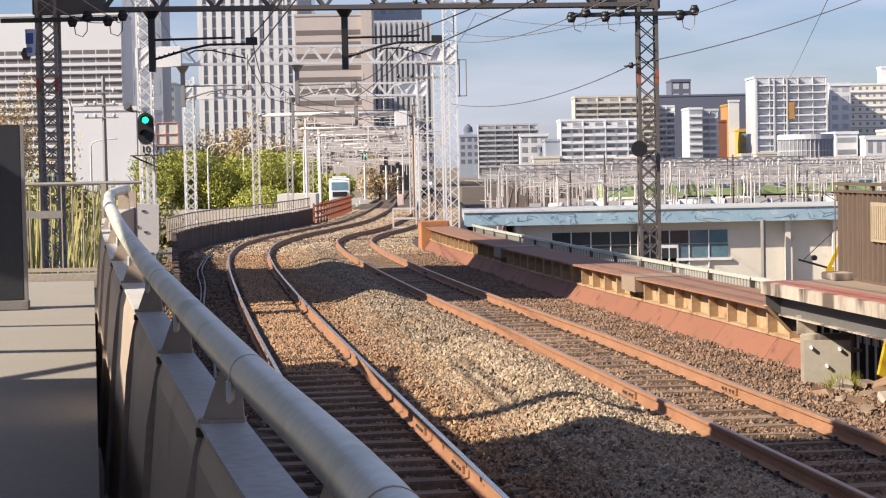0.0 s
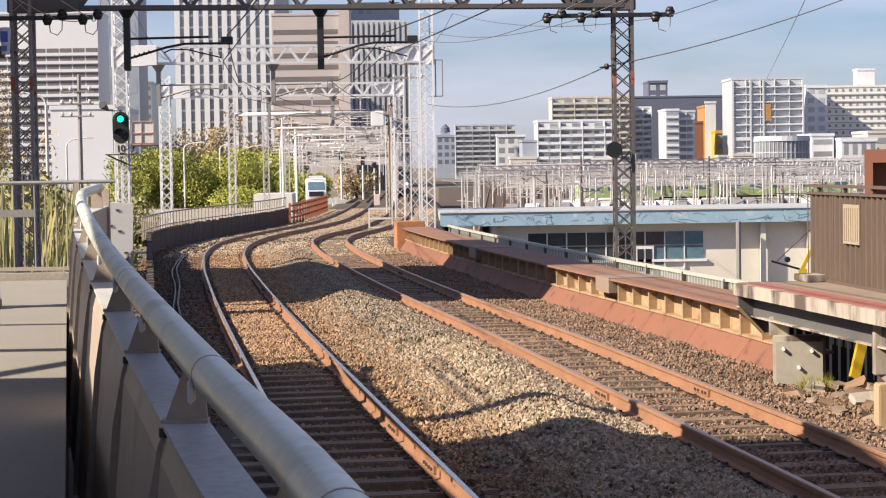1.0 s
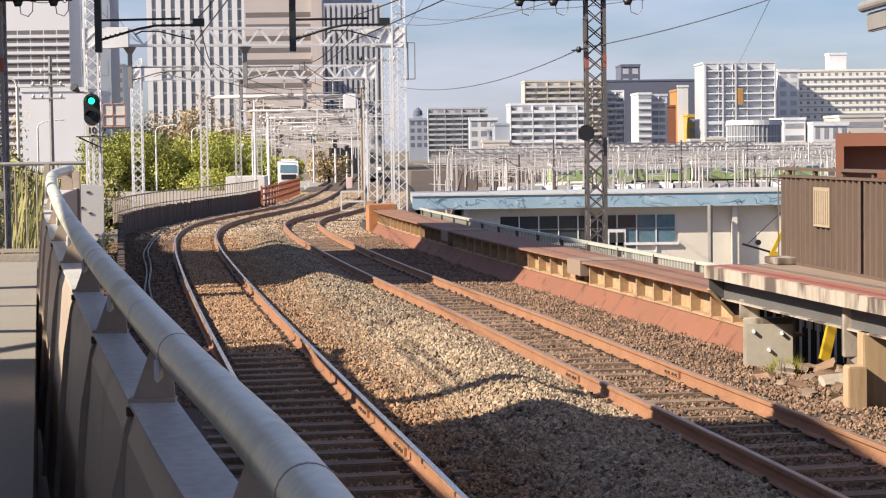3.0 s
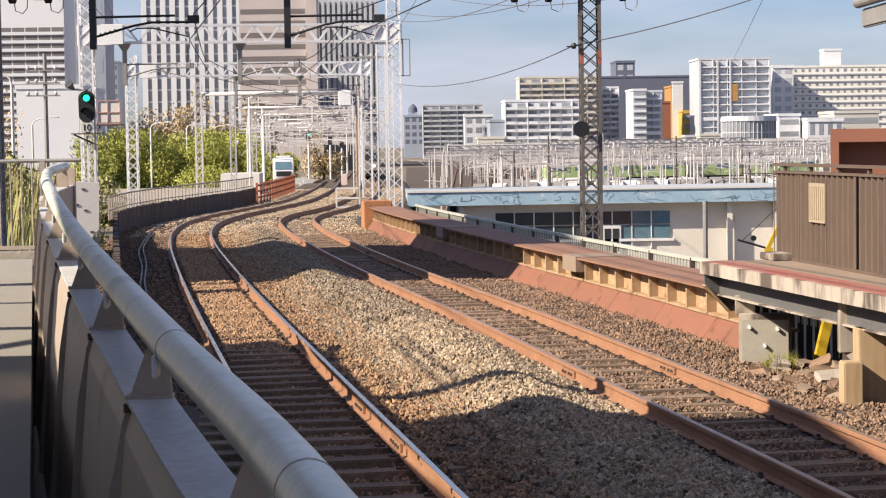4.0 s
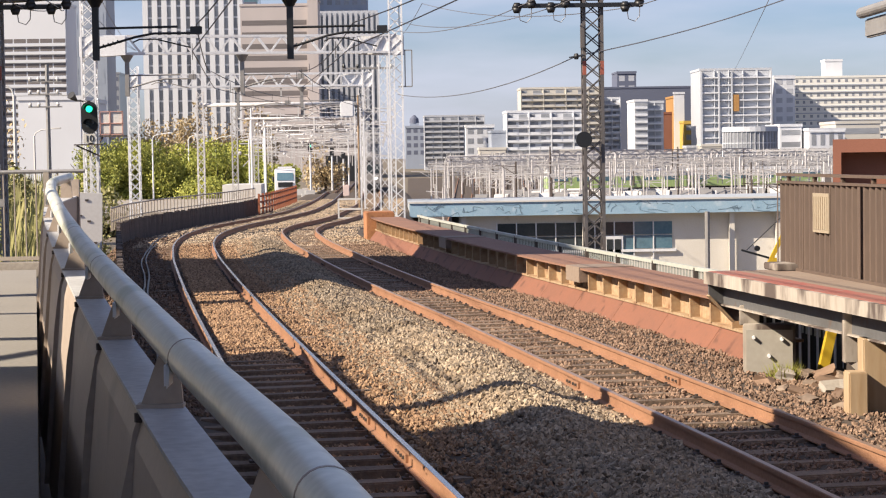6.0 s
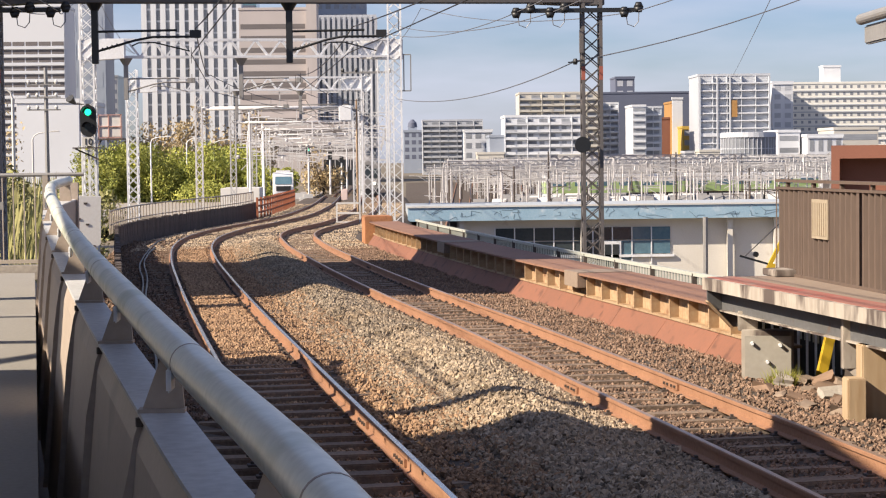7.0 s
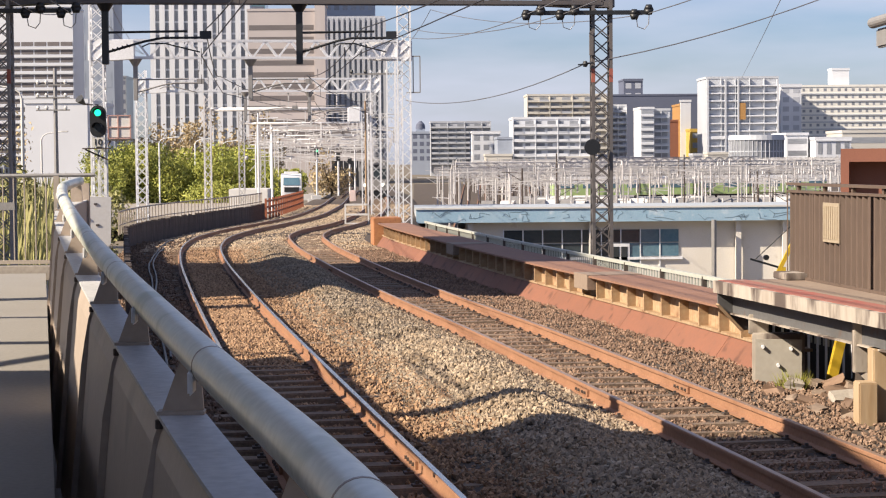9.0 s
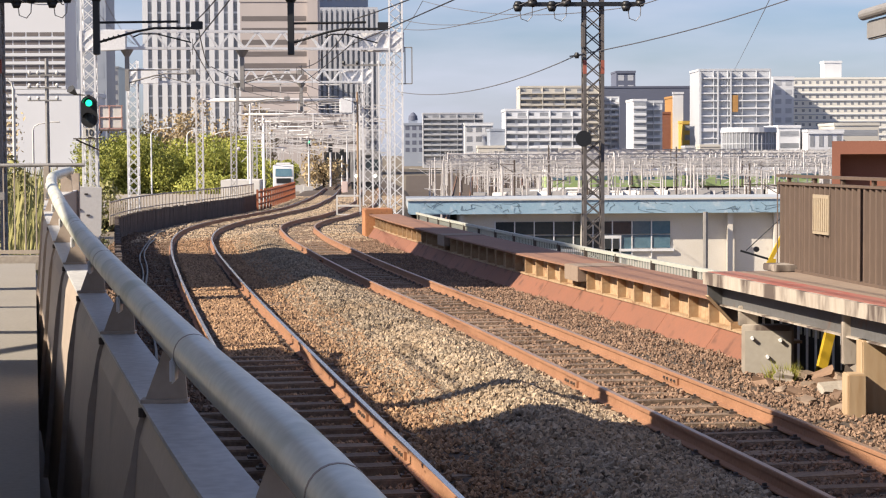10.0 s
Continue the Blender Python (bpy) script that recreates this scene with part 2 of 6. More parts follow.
def bar(bm, a, b, w, h=None, up=(0, 0, 1)):
    """A rectangular bar from a to b, w wide and h high."""
    a, b, h = Vector(a), Vector(b), h or w
    way = (b - a).normalized()
    up = Vector(up)
    if abs(way.dot(up)) > 0.98:
        up = Vector((0, 1, 0))
    side = way.cross(up).normalized() * w / 2
    top = side.cross(way).normalized() * h / 2
    vs = [bm.verts.new(p + s * side + t * top) for p in (a, b) for s, t in ((-1, -1), (1, -1), (1, 1), (-1, 1))]
    for q in ((0, 3, 2, 1), (4, 5, 6, 7), (0, 1, 5, 4), (1, 2, 6, 5), (2, 3, 7, 6), (3, 0, 4, 7)):
        bm.faces.new([vs[i] for i in q])
    return bm


def sweep(bm, pts, profile, closed=True, caps=True):
    """A profile of (right, up) offsets carried along the points, kept upright."""
    rings = []
    for i, p in enumerate(pts):
        p = Vector(p)
        way = Vector(pts[min(i + 1, len(pts) - 1)]) - Vector(pts[max(i - 1, 0)])
        flat = Vector((way.x, way.y, 0))
        side = Vector((flat.y, -flat.x, 0)).normalized() if flat.length > 1e-6 else Vector((1, 0, 0))
        upw = side.cross(way).normalized()
        rings.append([bm.verts.new(p + u * side + v * upw) for u, v in profile])
    k = len(profile)
    for r, s in zip(rings, rings[1:]):
        for j in range(k if closed else k - 1):
            bm.faces.new((r[j], r[(j + 1) % k], s[(j + 1) % k], s[j]))
    if caps and closed:
        bm.faces.new(rings[0])
        bm.faces.new(rings[-1])
    return bm


def circle(r, n=8):
    return [(r * math.cos(2 * math.pi * i / n), r * math.sin(2 * math.pi * i / n)) for i in range(n)]


def tube(bm, pts, r, n=6):
    return sweep(bm, pts, circle(r, n))


def pole(bm, a, b, r0, r1=None, n=8):
    """An upright or slanting round bar, tapered from r0 to r1."""
    a, b, r1 = Vector(a), Vector(b), r0 if r1 is None else r1
    q = (b - a).to_track_quat("Z", "Y")
    rings = [[bm.verts.new(p + q @ Vector((x * r, y * r, 0))) for x, y in circle(1, n)] for p, r in ((a, r0), (b, r1))]
    for j in range(n):
        bm.faces.new((rings[0][j], rings[0][(j + 1) % n], rings[1][(j + 1) % n], rings[1][j]))
    bm.faces.new(rings[0])
    bm.faces.new(rings[1])
    return bm


def curve_through(knots, step=1.0):
    """A smooth plan line through (y, x) knots, as x of y."""
    ys, xs = np.array([k[0] for k in knots], float), np.array([k[1] for k in knots], float)
    slope = np.gradient(xs, ys)

    def at(y):
        i = int(np.clip(np.searchsorted(ys, y) - 1, 0, len(ys) - 2))
        h = ys[i + 1] - ys[i]
        t = (y - ys[i]) / h
        if t < 0 or t > 1:
            j = i if t < 0 else i + 1
            return xs[j] + slope[j] * (y - ys[j])
        return ((1 + 2 * t) * (1 - t) ** 2 * xs[i] + t * (1 - t) ** 2 * h * slope[i] + t * t * (3 - 2 * t) * xs[i + 1] - t * t * (1 - t) * h * slope[i + 1])
    return at


LEFT_LINE = curve_through([(0, 1.8), (14.35, -0.2), (21.4, -1.22), (32.3, -2.77), (41.1, -3.96), (51.1, -5.22), (58.2, -5.95), (65, -6.3), (72, -6.1), (80, -5.3), (90, -4.4), (104, -4.0), (141, -4.1), (180, -4.9), (260, -5.6), (320, -6.0)])
RIGHT_LINE = curve_through([(0, 5.4), (16.3, 3.36), (21.2, 2.66), (28, 1.70), (36.5, 0.36), (49, -1.38), (60.5, -2.72), (67, -3.18), (72, -3.02), (78, -2.3), (94, -1.4), (120, -1.2), (150, -1.4), (180, -1.8), (260, -2.3), (320, -2.6)])


def along(line, y, off=0.0, z=0.0):
    """The place off metres to the right of a track's middle at y, and the heading there."""
    dx = (line(y + 0.2) - line(y - 0.2)) / 0.4
    n = math.hypot(1, dx)
    t = min(1.0, max(0.0, (y - 135) / 60))
    return Vector((line(y) + off / n, y - off * dx / n, z - 1.2 * t * t * (3 - 2 * t))), math.degrees(math.atan2(-dx, 1))


def run(line, y0, y1, off, z, step=1.0):
    k = max(1, round((y1 - y0) / step))
    return [along(line, y0 + (y1 - y0) * i / k, off, z)[0] for i in range(k + 1)]


# ---- ground and trackbed ----
CITY = -3.5
solid("ground", box(bmesh.new(), -2500, 2500, -60, 4500, CITY - 1, CITY), M_GROUND, "dry earth ground that reaches the horizon", "ground", kind="structure")


def bed_height(x, y):
    l, r = x - LEFT_LINE(y), x - RIGHT_LINE(y)
    z = -0.165
    mid = (LEFT_LINE(y) + RIGHT_LINE(y)) / 2
    ridge = (x - mid - 0.3 - 0.12 * math.sin(y * 0.3)) / 0.55
    hump = math.exp(-ridge * ridge) * (0.21 + 0.05 * math.sin(y * 0.35)) * min(1.0, max(0.3, (75 - y) / 20))
    near = min(abs(l), abs(r))
    # the ballast lies over the sleepers between the rails, save by the platform
    fill = 0.055 * min(1.0, max(0.0, (y - 24) / 2)) if abs(l) < 0.42 else (-0.008 if abs(r) < 0.45 else 0.0)
    t = min(1.0, max(0.0, (y - 135) / 60))
    z -= 1.2 * t * t * (3 - 2 * t)
    return z + hump + fill + 0.035 * noise.noise((x * 1.3, y * 1.3, 0)) - (0.02 if near < 0.8 else 0) - (0.045 * min(1, max(0, (27 - y) / 3)) if -0.9 < l < 0.7 else 0)


def trackbed():
    bm = bmesh.new()
    rows = []
    for i in range(171):
        y = 2 + i * (0.6 if i < 130 else 5.6) - (0 if i < 130 else 130 * 5.0)
        x0, x1 = LEFT_LINE(y) - (2.0 if y > 48 else 2.6), RIGHT_LINE(y) + 2.35
        xs = [x0 - 3.2] + [x0 + (x1 - x0) * j / 24 for j in range(25)] + [x1 + 3.4]
        rows.append([bm.verts.new((x, y, CITY - 0.2 if j in (0, 26) else bed_height(x, y))) for j, x in enumerate(xs)])
    for a, b in zip(rows, rows[1:]):
        for j in range(26):
            bm.faces.new((a[j], a[j + 1], b[j + 1], b[j]))
    return solid("trackbed", bm, M_BALLAST_SHADED, "brown ballast embankment under the two tracks", "trackbed", kind="structure", smooth=True)


trackbed()


def stones(name, zone, mat, count, y0, y1, small, large, seed, label):
    """Loose broken stones lying on one zone of the bed, too many to count."""
    rng = np.random.default_rng(seed)
    base = np.array([(1, 0, 0), (-1, 0, 0), (0, 1, 0), (0, -1, 0), (0, 0, 1), (0, 0, -1)], float)
    tri = np.array([(0, 2, 4), (2, 1, 4), (1, 3, 4), (3, 0, 4), (2, 0, 5), (1, 2, 5), (3, 1, 5), (0, 3, 5)])
    verts, faces = [], []
    k = 0
    while k < count:
        y = y0 + (y1 - y0) * rng.random() ** 1.25
        ll, rl = LEFT_LINE(y), RIGHT_LINE(y)
        a, b = zone(ll, rl)
        x = a + rng.random() * (b - a)
        l, r = abs(x - ll), abs(x - rl)
        if min(abs(l - GAUGE / 2), abs(r - GAUGE / 2)) < 0.09:
            continue
        q = np.array(Euler(rng.random(3) * 6.28).to_matrix())
        size = (small + (large - small) * rng.random()) * np.array([1, 0.6 + 0.4 * rng.random(), 0.5 + 0.4 * rng.random()])
        p = (base * (0.8 + 0.4 * rng.random((6, 1))) * size) @ q
        verts.append(p + np.array((x, y, bed_height(x, y) + 0.004 + 0.022 * rng.random())))
        faces.append(tri + 6 * k)
        k += 1
    me = bpy.data.meshes.new(name)
    me.from_pydata(np.concatenate(verts).tolist(), [], np.concatenate(faces).tolist())
    me.materials.append(mat)
    return tagged(new(name, me), label, "ballast", kind="stuff")


GAUGE = 1.16
RAIL = [(-0.062, -0.15), (0.062, -0.15), (0.062, -0.137), (0.012, -0.122), (0.009, -0.045), (0.032, -0.034), (0.032, -0.004), (0.026, 0.0), (-0.026, 0.0), (-0.032, -0.004), (-0.032, -0.034), (-0.009, -0.045), (-0.012, -0.122), (-0.062, -0.137)]


def track(line, label, joint, worn, y1=320):
    t = root("railway_track", (0, 0, 0), 0, label, "railway track", "tracks")
    for s in (-1, 1):
        rail = part("rail", sweep(bmesh.new(), run(line, 3, 130, s * GAUGE / 2, 0, 0.8) + run(line, 132, y1, s * GAUGE / 2, 0, 6), RAIL), M_RAIL, t, "rust-brown steel rail")
        part("running_surface", sweep(bmesh.new(), run(line, 3, 130, s * GAUGE / 2, 0.0015, 0.8) + run(line, 132, y1, s * GAUGE / 2, 0.0015, 6), [(-0.024, -0.001), (0.024, -0.001), (0.024, 0.002), (-0.024, 0.002)]), worn, rail, "worn running surface")
        for y in joint:
            for side in (-1, 1):
                part("fishplate", sweep(bmesh.new(), run(line, y - 0.28, y + 0.28, s * GAUGE / 2 + side * 0.024, -0.085, 0.28), [(-0.013, -0.035), (0.013, -0.035), (0.013, 0.035), (-0.013, 0.035)]), M_RAIL, rail)
                for k in (-0.2, -0.08, 0.08, 0.2):
                    c = along(line, y + k, s * GAUGE / 2 + side * 0.045, -0.085)[0]
                    part("bolt", box(bmesh.new(), c.x - 0.014, c.x + 0.014, c.y - 0.014, c.y + 0.014, c.z - 0.014, c.z + 0.014), M_DARKSTEEL, rail)
    return t


def sleepers(t, line, seed):
    rng = random.Random(seed)
    me = mesh_of("sleeper", cube(-1.05, 1.05, -0.1, 0.1, -0.14, 0, 0.012), M_SLEEPER)
    clip_bm = box(box(bmesh.new(), -0.04, 0.04, -0.045, 0.045, 0, 0.02), -0.015, 0.015, -0.015, 0.015, 0.02, 0.045)
    clip = mesh_of("rail_clip", clip_bm, M_DARKSTEEL)
    y, k, rest = 9.0, 0, bmesh.new()
    while y < 260:
        c, turn = along(line, y, rng.uniform(-0.03, 0.03), -0.152 + rng.uniform(-0.012, 0.004))
        turn += rng.uniform(-1, 1)
        if y < 88:
            s = part("sleeper", me, M_SLEEPER, t)
            s.matrix_basis = pose(*c, rng.uniform(-2, 2), rng.uniform(-0.5, 0.5), turn + rng.uniform(-1.2, 1.2)) @ Matrix.Diagonal((1, rng.uniform(0.8, 1.25), 1, 1))
            if y < 46:
                for o in (-GAUGE / 2 - 0.1, -GAUGE / 2 + 0.1, GAUGE / 2 - 0.1, GAUGE / 2 + 0.1):
                    cl = part("rail_clip", clip, M_DARKSTEEL, s)
                    cl.matrix_basis = pose(o, 0, 0)
        else:
            box(rest, -1.05, 1.05, -0.1, 0.1, -0.14, 0, pose(*c, 0, 0, turn))
        y += 0.6
        k += 1
    tagged(part("distant_sleeper_row", rest, M_SLEEPER, t), kind="stuff")


left_track = track(LEFT_LINE, "curving railway track with rusty rails on tarred timber sleepers", (16.5, 18.9, 41.0), M_RAILTOP)
right_track = track(RIGHT_LINE, "rusty railway track beside the old walkway, curving out of sight", (21.6, 46.6), M_RAILTOP_DULL)


# ---- the platform with the parapet ----
PLAT = 1.1
RAIL_LINE = curve_through([(-2, 0.85), (2.0, 0.07), (3.6, -0.215), (5.2, -0.56), (7.5, -1.04), (11.3, -1.82), (17, -2.96), (20.5, -3.62), (22.5, -3.93), (24.2, -4.02)])
RAIL_TOP = curve_through([(-2, 1.97), (3.6, 1.98), (7.5, 2.01), (11.3, 2.05), (17, 2.17), (21, 2.28), (24.2, 2.36)])


def near_platform():
    # the floor stops short of the parapet; a dark strip paints the shade between
    def edge(y):
        return RAIL_LINE(y) - 0.32 if y < 7 else min(RAIL_LINE(y) - 0.12, -0.183 * y - 0.05)
    pts = [(-2 + 0.9 * i) for i in range(31)]
    bm = bmesh.new()
    up = [bm.verts.new((edge(y), y, PLAT)) for y in pts]
    lo = [bm.verts.new((edge(y), y, -1.0)) for y in pts]
    far_up, far_lo = [bm.verts.new((-14, y, PLAT)) for y in (pts[0], pts[-1])], [bm.verts.new((-14, y, -1.0)) for y in (pts[0], pts[-1])]
    bm.faces.new(up + [far_up[1], far_up[0]])
    bm.faces.new(lo + [far_lo[1], far_lo[0]])
    for i in range(len(pts) - 1):
        bm.faces.new((up[i], up[i + 1], lo[i + 1], lo[i]))
    bm.faces.new((up[-1], far_up[1], far_lo[1], lo[-1]))
    bm.faces.new((up[0], far_up[0], far_lo[0], lo[0]))
    bm.faces.new((far_up[0], far_up[1], far_lo[1], far_lo[0]))
    solid("platform_floor", bm, M_FLOOR, "pale concrete platform floor crossed by narrow shadows", "platform", kind="structure")


near_platform()


def parapet():
    p = root("parapet", (0, 0, 0), 0, "taupe steel platform parapet with a fat galvanised pipe handrail", "parapet")
    ys = [-1.5 + 0.35 * i for i in range(74)]
    ys = [y for y in ys if y < 24.3]
    pipe = part("handrail_pipe", sweep(bmesh.new(), [Vector((RAIL_LINE(y), y, RAIL_TOP(y) - 0.057)) for y in ys], circle(0.057, 24)), M_PIPE, p, "weathered galvanised pipe handrail", smooth=True)
    for y in (3.2, 5.4, 9.5, 12.6, 16.0, 19.5):
        part("pipe_joint", sweep(bmesh.new(), [Vector((RAIL_LINE(v), v, RAIL_TOP(v) - 0.057)) for v in (y, y + 0.012)], circle(0.0582, 24)), M_PARAPET, pipe)
    # continuous ledge under the pipe, outer skirt, overlapping inner panels and upright gussets, bay by bay
    y = -2.6
    while y < 24.2:
        y2 = min(y + 2.2, 24.3)
        seg = [y + (y2 - y) * i / 5 for i in range(6)]
        rows, outer, inner = [], [], []
        ledge_bm, outer_bm, inner_bm = bmesh.new(), bmesh.new(), bmesh.new()
        for i, v in enumerate(seg):
            x, zt = RAIL_LINE(v), RAIL_TOP(v)
            rows.append([ledge_bm.verts.new((x + u, v, z)) for u, z in ((-0.085, zt - 0.30), (0.07, zt - 0.30), (0.07, zt - 0.315), (-0.085, zt - 0.315))])
            outer.append([outer_bm.verts.new((x + u, v, z)) for u, z in ((0.055, zt - 0.315), (0.065, zt - 0.315), (0.045, PLAT - 0.3), (0.035, PLAT - 0.3))])
            inner.append([inner_bm.verts.new((x + u, v, z)) for u, z in ((-0.066, zt - 0.316), (-0.095, zt - 0.42), (-0.21, PLAT - 0.75), (-0.19, PLAT - 0.75), (-0.075, zt - 0.42), (-0.046, zt - 0.316))])
        for bm, r in ((ledge_bm, rows), (outer_bm, outer), (inner_bm, inner)):
            k = len(r[0])
            for p0, p1 in zip(r, r[1:]):
                for j in range(k):
                    bm.faces.new((p0[j], p0[(j + 1) % k], p1[(j + 1) % k], p1[j]))
            bm.faces.new(r[0])
            bm.faces.new(r[-1])
        part("ledge", ledge_bm, M_PANELGREY, p, "grey painted ledge under the pipe")
        part("outer_skirt", outer_bm, M_PARAPET, p)
        part("inner_panel", inner_bm, M_PARAPET, p)
        x, zt = RAIL_LINE(y2), RAIL_TOP(y2)
        bm = bmesh.new()
        outline = [(0.0, zt - 0.10), (0.05, zt - 0.10), (0.065, zt - 0.30), (-0.075, zt - 0.30)]
        a = [bm.verts.new((x + u, y2 - 0.012, z)) for u, z in outline]
        b = [bm.verts.new((x + u, y2 + 0.012, z)) for u, z in outline]
        bm.faces.new(a)
        bm.faces.new(b)
        for j in range(4):
            bm.faces.new((a[j], a[(j + 1) % 4], b[(j + 1) % 4], b[j]))
        g = part("gusset", bm, M_PARAPET, p, "taupe steel gusset carrying the pipe")
        # upright fin below the ledge, broad at the floor
        bm = bmesh.new()
        outline = [(-0.05, zt - 0.316), (-0.078, zt - 0.316), (-0.10, zt - 0.38), (-0.122, zt - 0.5), (-0.145, PLAT + 0.3), (-0.24, PLAT - 0.75), (-0.18, PLAT - 0.75)]
        a = [bm.verts.new((x + u, y2 - 0.01, z)) for u, z in outline]
        b = [bm.verts.new((x + u, y2 + 0.01, z)) for u, z in outline]
        bm.faces.new(a)
        bm.faces.new(b)
        for j in range(7):
            bm.faces.new((a[j], a[(j + 1) % 7], b[(j + 1) % 7], b[j]))
        part("fin", bm, M_PARAPET, g, "upright steel fin")
        part("foot_flange", cube(x - 0.083, x + 0.068, y2 - 0.04, y2 + 0.03, zt - 0.30, zt - 0.288), M_PARAPET, g)
        part("bolt", pole(bmesh.new(), (x - 0.075, y2 - 0.02, zt - 0.345), (x - 0.075, y2 - 0.02, zt - 0.316), 0.018), M_DARKSTEEL, g)
        xb, zb = RAIL_LINE(y2 - 0.75), RAIL_TOP(y2 - 0.75)
        part("pipe_bracket", cube(xb - 0.06, xb - 0.045, y2 - 0.8, y2 - 0.7, zb - 0.14, zb - 0.07, 0.006), M_WHITESTEEL, g, "small pale bracket under the pipe")
        y += 2.2
    # added strip, coloured dark for the shade in the gap
    part("gap_shade_strip", sweep(bmesh.new(), [Vector((RAIL_LINE(v), v, 0.3)) for v in ys], [(-0.5, -0.06), (0.07, -0.06), (0.07, 0.0), (-0.5, 0.0)]), M_DARKSTEEL, p, "dark strip painting the shade in the gap at the parapet's foot")
    part("end_panel", cube(-4.16, -3.93, 24.25, 24.33, 1.3, 2.27), M_PARAPET, p, "flat tan end panel")
    return p


parapet()


def end_fence():
    f = root("platform_end_fence", (0, 0, 0), 0, "beige steel fence with slim bars across the platform end", "fence")
    y, z1 = 25.2, 2.36
    part("top_rail", tube(bmesh.new(), [(-9.5, y, z1), (-4.0, y, z1 + 0.01)], 0.025, 8), M_STEELPOST, f)
    part("bottom_rail", bar(bmesh.new(), (-9.5, y, 1.24), (-4.3, y, 1.24), 0.04, 0.05), M_FENCE, f)
    part("middle_plate", bar(bmesh.new(), (-9.5, y, 1.97), (-5.05, y, 1.97), 0.02, 0.1), M_STEELPOST, f)
    me = mesh_of("bar", pole(bmesh.new(), (0, 0, 1.22), (0, 0, z1), 0.009, 0.009, 6), M_FENCE)
    post = mesh_of("post", box(bmesh.new(), -0.035, 0.035, -0.035, 0.035, PLAT, z1), M_FENCE)
    x = -9.4
    k = 0
    while x < -4.25:
        o = part("post" if k % 8 == 3 else "bar", post if k % 8 == 3 else me, M_FENCE, f)
        o.matrix_basis = pose(x, y, 0)
        x += 0.14
        k += 1
    part("kerb", cube(-9.6, -4.3, 25.05, 25.4, 1.0, 1.19), M_CONC, f)


end_fence()


def sign_board():
    s = root("platform_sign_board", (-4.72, 19.9, PLAT), 8, "black upright sign board on a grey foot", "sign board")
    part("panel", cube(-0.62, 0.3, -0.04, 0.04, 0.1, 1.92, 0.01), M_SIGNDARK, s)
    part("edge_trim", cube(0.3, 0.335, -0.05, 0.05, 0.0, 1.92), M_STEELPOST, s)
    part("foot", cube(-0.65, 0.345, -0.12, 0.12, 0.0, 0.1, 0.01), M_STEELPOST, s, "grey metal foot")


sign_board()


